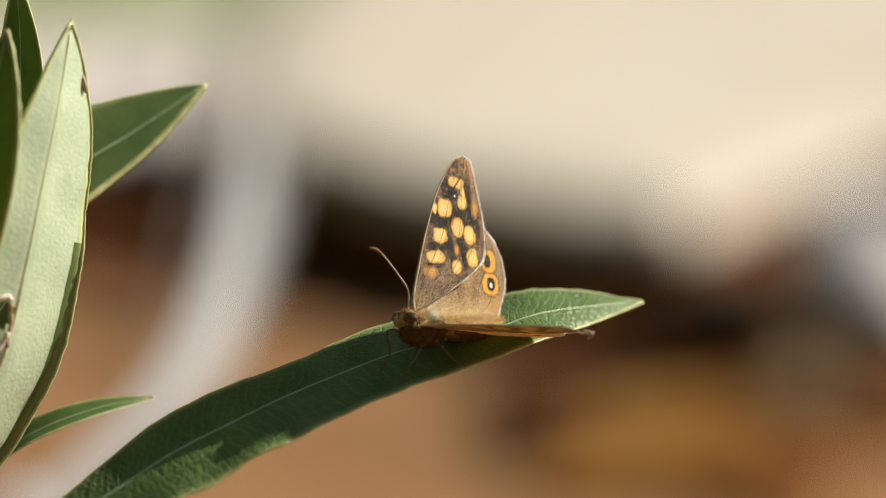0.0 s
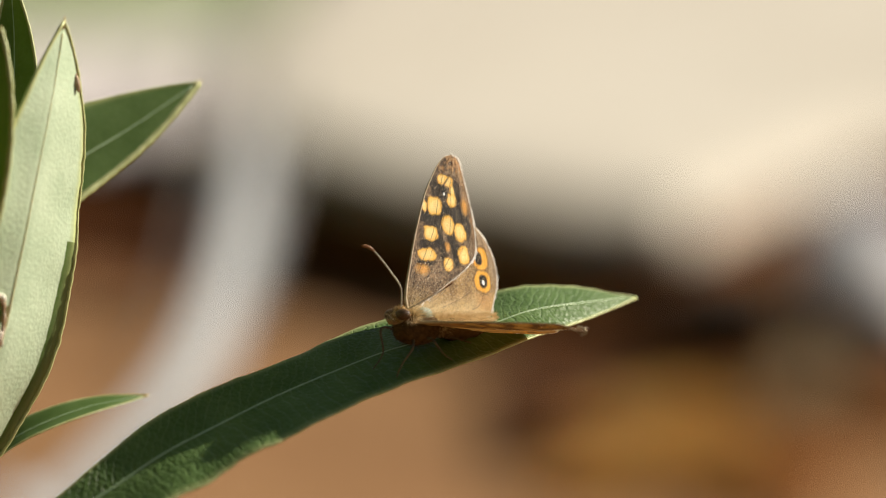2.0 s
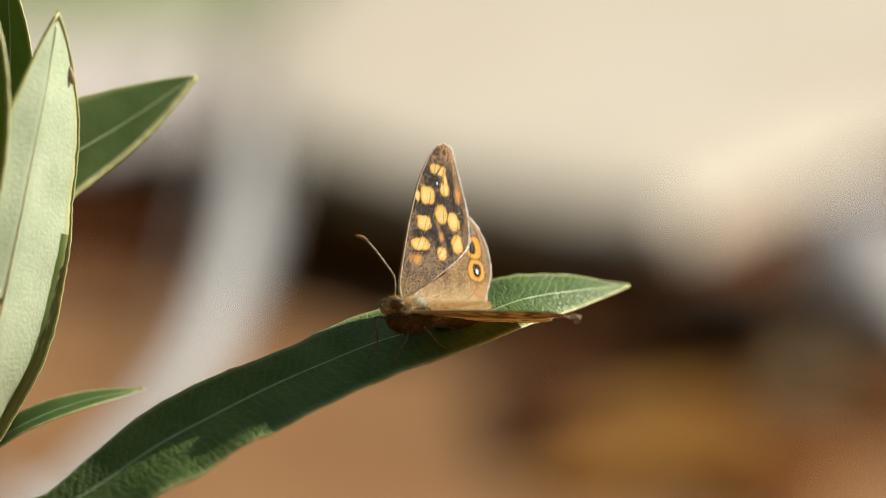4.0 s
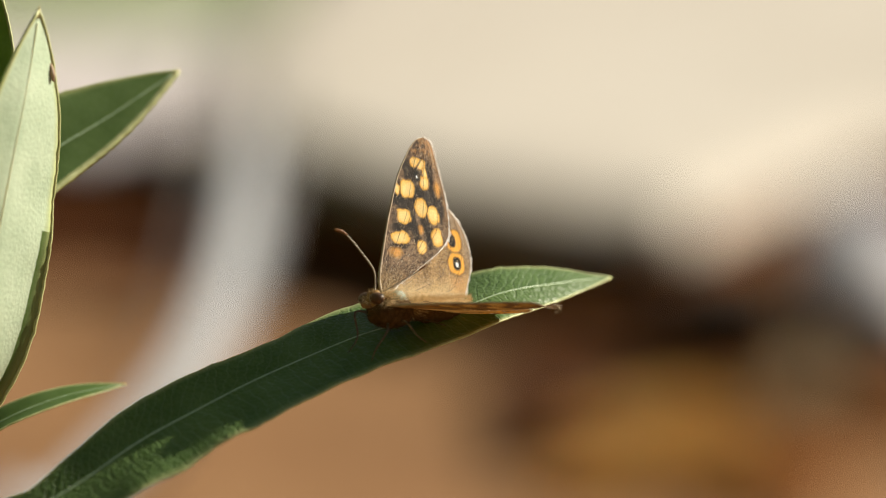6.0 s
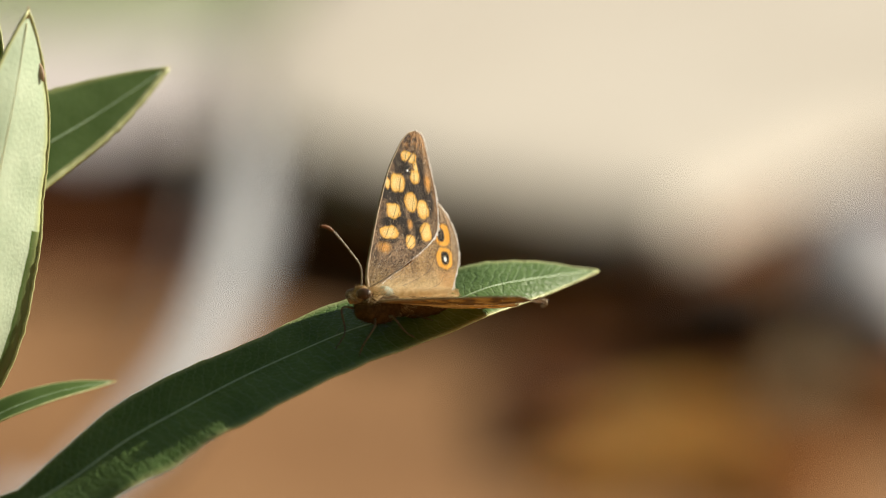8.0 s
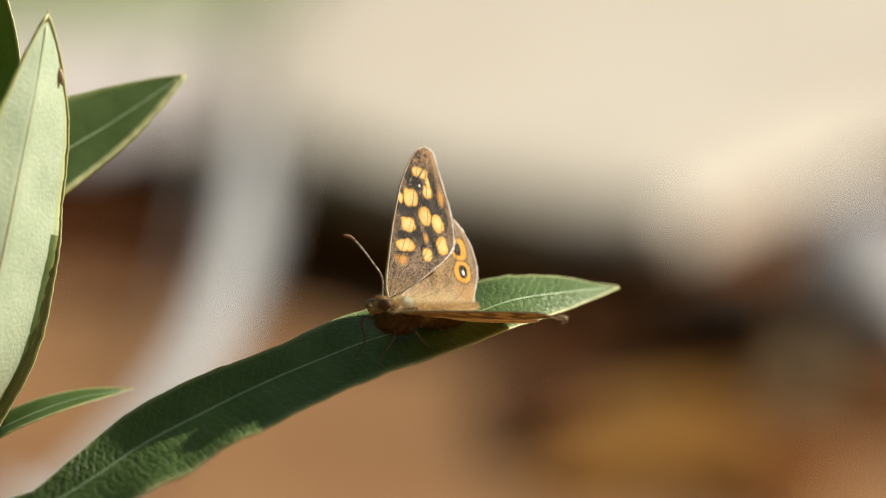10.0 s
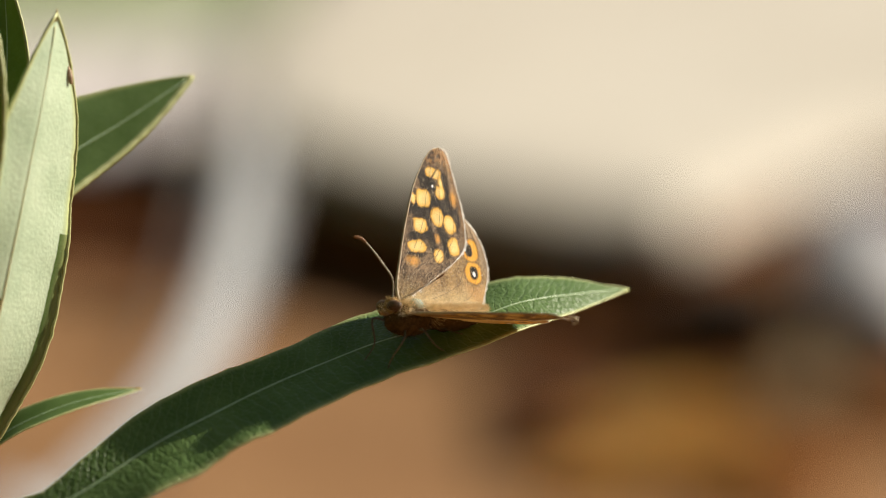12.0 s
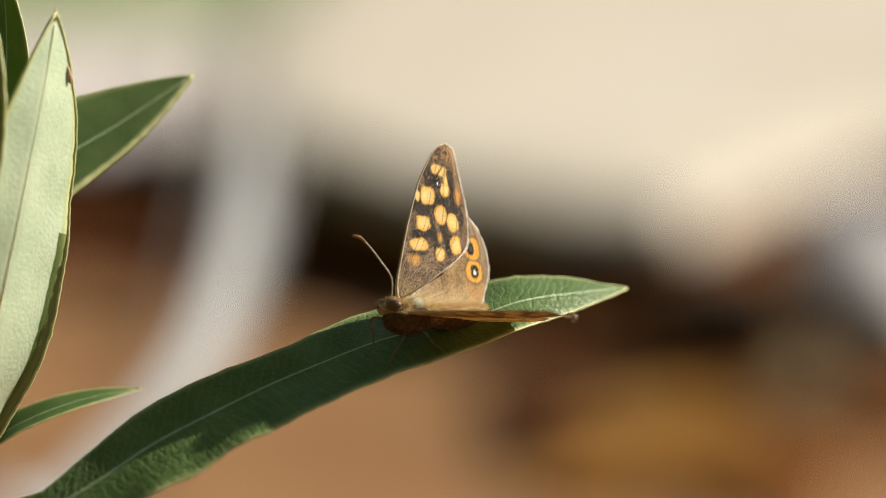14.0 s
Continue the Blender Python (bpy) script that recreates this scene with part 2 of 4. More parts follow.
# ---- leaves ----
def leaf(parent, middle, half, tilt, fold, point=8.0, base=7.0, under=False, curl=0.0, thick=0.35, seed=0, label="",
         rib=0.32, hole=None, rim=0.16, wave=0.25, dry=True, sides=(1.0, 1.0), roll=0.0, widths=None, upper_fold=None, skin=LEAF_SMOOTH, worn=1.0):
    """A lance-shaped leaf along a middle line (mm), base first. tilt: degrees by which its left margin leans away, at base, middle, tip;
    fold: rise of the margins over the rib, in half widths; under: its lower face is turned to the lens."""
    n, k = 90, 20
    line = spline(middle, n)
    length = float(np.sum(np.linalg.norm(np.diff(line, axis=0), axis=1)))
    grid = [[], []]
    edges = [[], []]
    bm = bmesh.new()
    uv = bm.loops.layers.uv.new("blade")
    where = {}
    cs = [math.copysign(abs(c) ** 0.8, c) for c in np.linspace(-1, 1, k + 1)]
    ribs = []
    for i in range(n):
        s = i / (n - 1)
        p = Vector(line[i])
        d = (Vector(line[min(i + 1, n - 1)]) - Vector(line[max(i - 1, 0)])).normalized()
        flat = Vector((-d.y, d.x, 0)).normalized()
        a = radians(np.interp(s, np.linspace(0, 1, len(tilt)), tilt))
        side = (flat * math.cos(a) + Vector((0, 0, -1)) * math.sin(a)).normalized()
        up = d.cross(side).normalized()
        if up.z < 0:
            up = -up
        f = np.interp(s, np.linspace(0, 1, len(fold)), fold)
        w = half * (1 - math.exp(-base * s - 0.15)) * (1 - s ** point) + 0.03
        for c in cs:
            if widths:
                w = float(np.interp(s, *zip(*widths[c < 0])))
            ragged = 1 + worn * (0.018 * noise.noise(Vector((s * length * 0.8, seed, c))) + 0.012 * noise.noise(Vector((s * length * 2.6, seed, c)))) * abs(c) ** 3
            rise = (np.interp(s, np.linspace(0, 1, len(upper_fold)), upper_fold) if upper_fold and c > 0 else f) * abs(c) + curl * abs(c) ** 5 + 0.02 * wave * noise.noise(Vector((s * length * 0.12, c * 1.2, seed))) * 10 * abs(c) ** 2
            q = p + side * (w * c * ragged * sides[c < 0]) + up * (w * (rise + (roll * min(1.0, max(0.0, (0.66 - s) / 0.2)) * max(0.0, -c) ** 10 if roll else 0.0)))
            t = thick * (0.5 - 0.3 * abs(c) ** 4) * min(1, 6 * (1 - s) + 0.15)
            for layer, sign in ((0, 1), (1, -1)):
                v = bm.verts.new((q + up * (t * sign)) * MM)
                where[v] = (s * length, c)
                grid[layer].append(v)
            if abs(c) == 1:
                edges[0 if c < 0 else 1].append(q)
        ribs.append((p + up * (0.10 * thick), up))
    w = k + 1
    for layer in (0, 1):
        for i in range(n - 1):
            for j in range(k):
                if hole and ((i / (n - 1) - hole[0]) / hole[2]) ** 2 + (((cs[j] + cs[j + 1]) / 2 - hole[1]) / hole[3]) ** 2 < 1:
                    continue
                q = [grid[layer][i * w + j], grid[layer][i * w + j + 1], grid[layer][(i + 1) * w + j + 1], grid[layer][(i + 1) * w + j]]
                face = bm.faces.new(q if layer else q[::-1])
                face.material_index = 1 if (layer == 0) == under and not (roll and cs[j] < -0.90 and i < 0.60 * n) else 0
    for j in (0, k):
        for i in range(n - 1):
            q = [grid[0][i * w + j], grid[0][(i + 1) * w + j], grid[1][(i + 1) * w + j], grid[1][i * w + j]]
            bm.faces.new(q if j else q[::-1])
    for face in bm.faces:
        for loop in face.loops:
            loop[uv].uv = where[loop.vert]
    bmesh.ops.recalc_face_normals(bm, faces=bm.faces)
    blade = part("leaf", bm, [skin, LEAF_UNDER], parent, label)
    bm = bmesh.new()
    tube(bm, [(p + up * (0.30 if under else 0.26) * thick) * MM for p, up in ribs[:-2]], [rib * MM * (1.25 - 0.95 * i / n) for i in range(n - 2)], 8, 0.3 if under else 0.7)
    part("midrib", bm, MIDRIB_UNDER if under else MIDRIB, blade, "pale raised midrib")
    for edge, girth in zip(edges, rim if isinstance(rim, tuple) else (rim, rim)):
        bm = bmesh.new()
        tube(bm, [p * MM for p in edge], [girth * MM * (0.9 + 0.3 * noise.noise(Vector((i * 0.35, seed, 3)))) for i in range(n)], 6, 0.4 if girth > 0.4 else 1.0)
        part("margin", bm, MARGIN, blade, "thin yellowish leaf margin")
    if dry:
        bm = bmesh.new()
        tip, back = Vector(line[-1]), Vector(line[-3])
        tube(bm, [(back * 0.6 + tip * 0.4) * MM, tip * MM, (tip + (tip - back) * 0.45) * MM], [0.28 * MM, 0.22 * MM, 0.06 * MM], 8)
        part("tip", bm, LEAF_TIP, blade, "dry brownish leaf tip")
    return blade


def build_branch():
    branch = thing("oleander_branch", VIEW.copy(), "swaying shrub branch with long lance-shaped green leaves", "branch")
    bm = bmesh.new()
    stem = spline([(-104.0, -425.0, -75.0), (-100.0, -330.0, -45.0), (-97.0, -180.0, -8.0), (-90.53, -105.15, -2.00), (-84.50, -67.42, 0.00), (-79.32, -42.32, 2.00), (-77.40, -13.18, 5.00), (-76.49, 15.81, 6.00), (-75.00, 41.56, 4.00)], 60)
    tube(bm, [Vector(p) * MM for p in stem], [MM * (4.6 - 3.1 * i / 59 + 0.2 * noise.noise(Vector((i * 0.4, 0, 0)))) for i in range(60)], 14)
    part("stem", bm, BARK, branch, "greenish woody stem")
    perch_leaf = leaf(branch, [(-72.88, -50.35, 24.0), (-58.93, -41.84, 20.5), (-48.57, -35.9, 16.5), (-39.78, -30.16, 12.0), (-31.7, -26.0, 8.0), (-23.54, -22.05, 4.5),
                               (-15.31, -18.64, 1.0), (-7.01, -15.52, -1.5), (0.0, -13.81, -4.5), (6.39, -12.53, -8.5), (14.05, -9.9, -14.5), (22.75, -8.72, -24.0), (30.6, -8.04, -34.0)],
                      10.0, [52, 54, 58, 61, 62, 60, 54], [0.0, 0.0, -0.02, -0.08, -0.10, -0.08], label="long dark green leaf carrying the butterfly", seed=1, thick=0.4, rib=0.25, rim=(0.20, 0.12), dry=False, skin=LEAF_UPPER, worn=2.2, upper_fold=[0.5, 0.62, 0.58, 0.52, 0.30, -0.06, -0.10, -0.10, -0.08],
                      widths=([(0, 1.2), (0.06, 3.0), (0.11, 4.2), (0.17, 2.8), (0.22, 3.9), (0.28, 4.9), (0.34, 5.6), (0.39, 5.8), (0.45, 5.5), (0.51, 5.9), (0.56, 8.0), (0.62, 10.9), (0.67, 12.4), (0.73, 12.8), (0.79, 9.6), (0.84, 7.7), (0.9, 5.0), (0.955, 1.8), (1, 0.1)],
                              [(0, 1.2), (0.06, 4.0), (0.11, 7.2), (0.17, 8.2), (0.22, 8.8), (0.28, 10.8), (0.34, 11.6), (0.39, 11.1), (0.45, 11.4), (0.51, 10.4), (0.56, 9.8), (0.62, 9.3), (0.67, 8.4), (0.73, 6.8), (0.79, 6.7), (0.84, 6.0), (0.9, 4.0), (0.955, 2.0), (1, 0.1)]))
    bm = bmesh.new()
    tube(bm, [Vector(p) * MM for p in spline([(-81.0, -54.5, 1.0), (-79.0, -53.0, 12.0), (-75.5, -51.3, 20.0), (-71.3, -49.3, 24.2)], 12)], 1.2 * MM, 10)
    part("petiole", bm, MIDRIB, perch_leaf, "short pale leaf stalk")
    upright = leaf(branch, [(-77.14, -42.87, 8.00), (-70.38, -29.58, 10.00), (-63.80, -14.72, 12.00), (-60.61, -1.56, 13.00), (-58.31, 9.94, 13.00), (-56.08, 21.46, 12.00), (-54.22, 33.05, 10.00)],
                   11.3, [-56, -56, -56], [-0.18, -0.18, -0.10], 5.0, 5, True, 0.0, 0.4, 2, "upright leaf showing its pale underside, torn at one side", 0.30,
                   (0.446, 0.36, 0.032, 0.32), 0.32, sides=(0.80, 1.42), roll=0.12)
    bm = bmesh.new()
    tube(bm, [Vector(p) * MM for p in spline([(-65.34, -7.45, 15.70), (-64.07, -7.21, 15.10), (-63.13, -6.97, 14.50), (-62.66, -7.63, 14.20)], 14)], [MM * (0.46 + 0.05 * math.sin(i * 1.3)) for i in range(14)], 8)
    tube(bm, [Vector(p) * MM for p in spline([(-63.15, -12.06, 14.30), (-63.79, -13.53, 14.50), (-64.74, -14.83, 14.90)], 9)], [MM * (0.42 + 0.05 * math.sin(i * 1.1)) for i in range(9)], 8)
    part("scar", bm, PALE_SCAR, upright, "whitish dried rim of a hole")
    bm = bmesh.new()
    tube(bm, [Vector(p) * MM for p in spline([(-62.75, -7.79, 14.10), (-62.68, -9.76, 14.00), (-62.93, -12.22, 13.90), (-63.34, -14.36, 13.90)], 14)], [MM * (0.30 + 0.08 * math.sin(i * 1.7)) for i in range(14)], 8)
    part("scar", bm, SCAR, upright, "brown torn rim of a hole")
    leaf(branch, [(-80.21, -26.82, -8.00), (-73.64, -18.45, -10.00), (-67.05, -10.05, -12.00), (-61.69, -2.45, -14.00)],
         5.6, [-30, -30, -30], [0.1, 0.1, 0.1], 3.0, 5, False, 0.0, 0.4, 8, "shaded dark green leaf behind the others", 0.25)
    bm = bmesh.new()
    tube(bm, [Vector(p) * MM for p in spline([(-53.02, 25.89, 6.60), (-52.54, 24.24, 6.40), (-52.30, 22.84, 6.20)], 9)], [MM * 0.42 * math.sin(0.3 + i * 0.31) for i in range(9)], 8)
    part("scar", bm, SCAR, upright, "brown withered spot on the margin")
    leaf(branch, [(-78.03, -6.67, -12.00), (-66.64, 3.06, -18.00), (-57.66, 11.04, -24.00), (-46.90, 18.02, -31.00), (-36.65, 25.28, -38.00)],
         7.6, [10, 10, 10], [0.05, 0.03, 0.0], 2.9, 6, False, 0.0, 0.4, 3, "broad green leaf with a pale margin", 0.26, None, (0.62, 0.20), sides=(1.36, 0.84))
    leaf(branch, [(-79.05, -37.57, -14.00), (-69.89, -32.99, -16.00), (-61.54, -27.79, -18.00), (-53.27, -24.50, -22.00), (-44.16, -22.60, -28.00)],
         3.6, [64, 62, 58], [0.25, 0.2, 0.1], 3.6, 6, False, 0.0, 0.4, 4, "narrow young green leaf", 0.2)
    leaf(branch, [(-74.16, -16.33, 14.00), (-70.15, -3.19, 18.00), (-66.65, 11.49, 20.00), (-64.53, 22.90, 20.00), (-62.89, 31.41, 19.00)],
         6.8, [28, 28, 28], [0.05, 0.05, 0.05], 4.6, 5, False, 0.0, 0.4, 5, "dark green leaf with a yellowish rim", 0.3, None, 0.4, wave=0.0)
    leaf(branch, [(-70.65, 1.76, -4.00), (-65.60, 11.83, -6.00), (-63.22, 21.94, -8.00), (-62.94, 30.42, -10.00), (-63.69, 40.99, -11.00)],
         4.9, [12, 12, 12], [0.2, 0.2, 0.2], 3.0, 5, False, 0.0, 0.4, 6, "folded dark green leaf with visible veins", 0.25, None, 0.25)
    return branch, perch_leaf, upright


BRANCH, PERCH_LEAF, UPRIGHT_LEAF = build_branch()

# ---- butterfly ----
TURN = radians(45)
ROOT = Vector((-3.50, -10.08, 0.00))
BACK, UP, LAT = Vector((math.cos(TURN), 0, -math.sin(TURN))), Vector((0, 1, 0)), Vector((math.sin(TURN), 0, math.cos(TURN)))


def spot(p, c, soft=0.35, rag=1.0):
    """How far inside a rounded spot (x, y, rx, ry, degrees of turn) a place lies, 0 to 1, with a ragged rim."""
    x, y = p[0] - c[0], p[1] - c[1]
    if len(c) > 4:
        k, w = math.cos(radians(c[4])), math.sin(radians(c[4]))
        x, y = x * k + y * w, y * k - x * w
    x, y = abs(x) / c[2], abs(y) / c[3]
    if x > 2.2 or y > 1.7:
        return 0.0
    r = (x ** 2.5 + y ** 2.5) ** (1 / 2.5)
    r += rag * (0.24 * noise.noise(Vector((p[0] * 0.9, p[1] * 0.9, c[0] * 3))) + 0.13 * noise.noise(Vector((p[0] * 3.5, p[1] * 3.5, 2.0))) + 0.10 * noise.noise(Vector((p[0] * 9.0, p[1] * 9.0, 5.0))))
    return min(1.0, max(0.0, (1.0 + soft / 2 - r) / soft))


FORE_SPOTS = [(10.40, 20.45, 0.85, 0.80), (11.62, 20.05, 0.85, 0.80), (12.12, 18.70, 0.44, 1.15), (11.65, 17.25, 1.00, 1.00), (8.05, 16.46, 1.50, 1.40), (5.97, 16.45, 0.42, 0.88, -12), (10.12, 13.36, 1.20, 1.36, 8),
              (12.43, 12.24, 1.22, 1.28, 8), (6.25, 12.28, 1.42, 1.15), (4.92, 9.05, 1.85, 0.95), (12.58, 8.85, 1.20, 1.30, 8), (9.10, 7.51, 0.88, 1.08)]
FORE_FAINT = [(14.25, 16.30, 0.62, 1.05), (3.42, 6.84, 1.15, 0.80), (9.31, 10.06, 0.50, 0.62)]
FORE_DARK = [(6.70, 14.84, 1.95, 0.85), (9.18, 15.34, 1.10, 0.80), (5.62, 10.66, 1.80, 0.72), (4.17, 7.77, 1.55, 0.42), (10.41, 10.92, 1.00, 1.35), (8.88, 19.10, 1.15, 1.45),
             (12.52, 15.06, 1.89, 1.10), (10.43, 15.79, 1.25, 0.60), (13.90, 13.60, 0.95, 2.20), (8.61, 14.98, 3.60, 2.20), (11.29, 9.81, 0.50, 0.80), (10.90, 8.46, 0.62, 1.30), (12.90, 18.00, 0.60, 2.20), (8.00, 10.60, 0.80, 2.40, 12)]
FORE_LINES = [(11.05, 20.05, 0.17, 1.40, -46), (6.62, 16.45, 0.10, 1.40, -12), (11.22, 12.80, 0.11, 1.70, -29), (7.60, 12.40, 0.06, 4.60, -30), (12.55, 17.00, 0.06, 4.40, -24), (9.20, 8.20, 0.06, 3.60, -44), (10.40, 16.60, 0.06, 3.60, -26)]
FORE_EYE = [(10.40, 18.36, 0.74, 1.02)]
HIND_ORANGE = [(16.19, 8.35, 1.55, 1.66), (15.98, 4.88, 1.70, 1.66)]
HIND_BLACK = [(15.79, 8.44, 0.78, 1.02), (16.07, 4.92, 0.82, 1.02)]
HIND_FAINT = [(16.2, 1.5, 2.0, 1.5), (18.06, 10.32, 1.41, 1.33)]


def blend(a, b, k):
    return tuple(x + (y - x) * k for x, y in zip(a, b))


def grain(p, z):
    return min(1.0, max(0.0, 0.5 + 0.6 * noise.noise(Vector((p[0] * 0.6, p[1] * 0.6, z))) + 0.6 * noise.noise(Vector((p[0] * 2.4, p[1] * 2.0, 9))) + 0.8 * noise.noise(Vector((p[0] * 6.0, p[1] * 4.0, 3)))))


def fore_colour(p):
    """Greyish brown scales, near black between the orange spots, tan at the root and along the outer edge."""
    c = blend((0.330, 0.215, 0.130), (0.062, 0.040, 0.028), grain(p, 4))
    c = blend(c, blend((0.42, 0.28, 0.10), (0.22, 0.14, 0.055), grain(p, 2)), 0.85 * min(1.0, max(0.0, 1.15 - p[1] / 5 - p[0] / 14)))
    edge = 15.6 - 0.018 * (p[1] - 14) ** 2 - p[0]
    c = blend(c, blend((0.50, 0.28, 0.11), (0.22, 0.115, 0.050), grain(p, 6)), 0.5 * min(1.0, max(0.0, 1.2 - edge / 1.3)) * min(1.0, max(0.0, (p[1] - 9) / 4)))
    for s in FORE_DARK:
        c = blend(c, (0.014, 0.009, 0.007), 0.96 * spot(p, (s[0], s[1], s[2] * 1.2, s[3] * 1.2, *s[4:]), 0.45, 1.3))
    for s in FORE_FAINT:
        c = blend(c, (0.82, 0.40, 0.09), 0.8 * spot(p, s, 0.8, 1.3))
    for s in FORE_SPOTS:
        c = blend(c, (0.98, 0.49, 0.060), spot(p, s, 0.18))
        c = blend(c, (1.0, 0.76, 0.33), 0.9 * spot(p, (s[0], s[1], s[2] * 0.75, s[3] * 0.75, *s[4:]), 0.7))
    for s in FORE_LINES:
        c = blend(c, (0.030, 0.018, 0.010), 0.8 * spot(p, s, 0.6, 0.4))
    for s in FORE_EYE:
        c = blend(c, (0.008, 0.006, 0.005), spot(p, s, 0.22, 0.4))
    apex = min(1.0, max(0.0, (p[1] - 21.0) / 1.0))
    return blend(c, blend((0.46, 0.25, 0.11), (0.075, 0.045, 0.030), min(1.0, max(0.0, 0.55 - 0.22 * (p[0] - 12.3) + 1.4 * noise.noise(Vector((p[0] * 1.6, p[1] * 1.6, 6)))))), apex)


def shaded_fore_colour(p):
    """The forewing's scales darkened to brown, painting in the shade on the spread wing's underside; spots shine
    through faintly.
    """
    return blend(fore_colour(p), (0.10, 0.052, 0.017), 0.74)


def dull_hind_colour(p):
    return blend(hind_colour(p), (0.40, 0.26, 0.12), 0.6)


def hind_colour(p):
    c = blend((0.56, 0.36, 0.165), (0.235, 0.145, 0.070), grain(p, 7))
    c = blend(c, (0.84, 0.64, 0.36), 0.9 * min(1.0, max(0.0, 0.8 - p[1] / 4.2)))
    for s in HIND_FAINT:
        c = blend(c, (0.60, 0.31, 0.11), 0.6 * spot(p, s, 0.9))
    c = blend(c, (0.30, 0.235, 0.18), 0.6 * min(1.0, max(0.0, (math.hypot(p[0] - 9.0, p[1] - 3.5) - 9.2) / 0.8)))
    for s in HIND_ORANGE:
        c = blend(c, (0.13, 0.075, 0.04), 0.8 * spot(p, (s[0], s[1], s[2] * 1.16, s[3] * 1.14), 0.25, 0.4))
    for s in HIND_ORANGE:
        c = blend(c, (0.95, 0.46, 0.07), spot(p, s, 0.18, 0.35))
    for s in HIND_BLACK:
        c = blend(c, (0.012, 0.008, 0.006), spot(p, s, 0.22, 0.4))
    return c


def wing(name, lead, trail, colour, parent, droop, label, mat, hairs):
    """A scaled wing between its leading and trailing edge (mm, back and out from the root), with a fringe and a stout front vein."""
    n, k = 150, 80
    a, b = spline(lead, n), spline(trail, n)
    bm = bmesh.new()
    tint = bm.loops.layers.float_color.new("scales")
    spots = {}
    rows = []

    def height(x, y, r):
        pleat = 0.03 * math.sin(r * 26) + 0.25 * math.sin(r * math.pi) + 0.10 * noise.noise(Vector((x * 0.3, y * 0.3, 1)))
        return pleat + droop * max(0.0, (y - 22.0) / 2.2) ** 3

    for i in range(n):
        row = []
        for j in range(k + 1):
            r = j / k
            x, y = a[i] * (1 - r) + b[i] * r
            v = bm.verts.new(Vector((x, y, height(x, y, r))) * MM)
            spots[v] = (*colour((x, y)), 1.0)
            row.append(v)
        rows.append(row)
    for i in range(n - 1):
        for j in range(k):
            f = bm.faces.new((rows[i][j], rows[i][j + 1], rows[i + 1][j + 1], rows[i + 1][j]))
            for loop in f.loops:
                loop[tint] = spots[loop.vert]
    blade = part(name, bm, mat, parent, label)
    bm = bmesh.new()
    tube(bm, [Vector((*p, height(*p, 0))) * MM for p in a[:-3]], [MM * (0.26 - 0.17 * i / n) for i in range(n - 3)], 6)
    part("front_vein", bm, COSTA, blade, "pale brown front edge")
    for r in (0.26, 0.52, 0.78):
        bm = bmesh.new()
        pts = [a[i] * (1 - r) + b[i] * r for i in range(n // 4, n - 14)]
        tube(bm, [Vector((p[0], p[1], height(p[0], p[1], r) + 0.015)) * MM for p in pts], [MM * (0.024 - 0.012 * i / n) for i in range(len(pts))], 5)
        part("vein", bm, VEIN, blade, "thin dark wing vein")
    bm = bmesh.new()
    random.seed(5)
    for i in range(n // 12, n - 1):
        dense = noise.noise(Vector((i * 0.21, 0.5, 2.0)))
        for _ in range(1 if i < n * 0.42 else max(4, int(11 + 12 * dense))):
            p = b[i] + (b[i + 1] - b[i]) * random.random()
            d = b[min(i + 3, n - 1)] - b[max(i - 3, 0)]
            out = Vector((d[1], -d[0], 0)).normalized()
            q = Vector((*p, height(*p, 1)))
            e = Vector((d[0], d[1], 0)).normalized() * 0.07
            tip = q + out * random.uniform(0.14, 0.46) * (1.0 + 0.7 * dense) + Vector((0, 0, random.uniform(-0.1, 0.1))) + e * random.uniform(-2, 2)
            vs = [bm.verts.new((q - out * 0.05 + w) * MM) for w in (e, -e)] + [bm.verts.new(tip * MM)]
            bm.faces.new(vs)
    tagged(part("fringe", bm, FRINGE, blade, "whitish fringe of hairs", False), kind="stuff")
    bm = bmesh.new()
    random.seed(8)
    for _ in range(hairs):
        i, r = random.randrange(4, n - 4), random.random() ** 0.75
        x, y = a[i] * (1 - r) + b[i] * r
        if max(colour((x, y))) > 0.55 and random.random() < 0.9:
            continue
        d = a[i + 3] * (1 - r) + b[i + 3] * r - a[i - 3] * (1 - r) - b[i - 3] * r
        o = (Vector((d[0], d[1], 0)).normalized() + Vector((random.gauss(0, .35), random.gauss(0, .35), 0))).normalized()
        e = Vector((-o.y, o.x, 0)) * random.uniform(0.010, 0.028)
        q = Vector((x, y, height(x, y, r) + 0.02))
        o = o * random.uniform(0.15, 0.45) + Vector((0, 0, random.uniform(0.0, 0.12)))
        bm.faces.new([bm.verts.new((q + w) * MM) for w in (e, -e, o)])
    tagged(part("wing_hairs", bm, HAIR, blade, "fine pale hairs on the wing", False), kind="stuff")
    return blade, height


def disc(name, centre, size, z, mat, parent, label):
    bm = bmesh.new()
    mid = bm.verts.new(Vector((centre[0], centre[1], z + 0.015)) * MM)
    ring = []
    for i in range(18):
        w = i * math.tau / 18
        r = 1 + 0.16 * noise.noise(Vector((math.cos(w) * 2, math.sin(w) * 2, centre[0])))
        ring.append(bm.verts.new(Vector((centre[0] + size[0] * r * math.cos(w), centre[1] + size[1] * r * math.sin(w), z)) * MM))
    for i in range(18):
        bm.faces.new((mid, ring[i], ring[(i + 1) % 18]))
    return part(name, bm, mat, parent, label)


def wing_frame(up_dir, normal_dir):
    m = Matrix((BACK, up_dir, normal_dir)).transposed().to_4x4()
    return Matrix.Translation(ROOT * MM) @ m


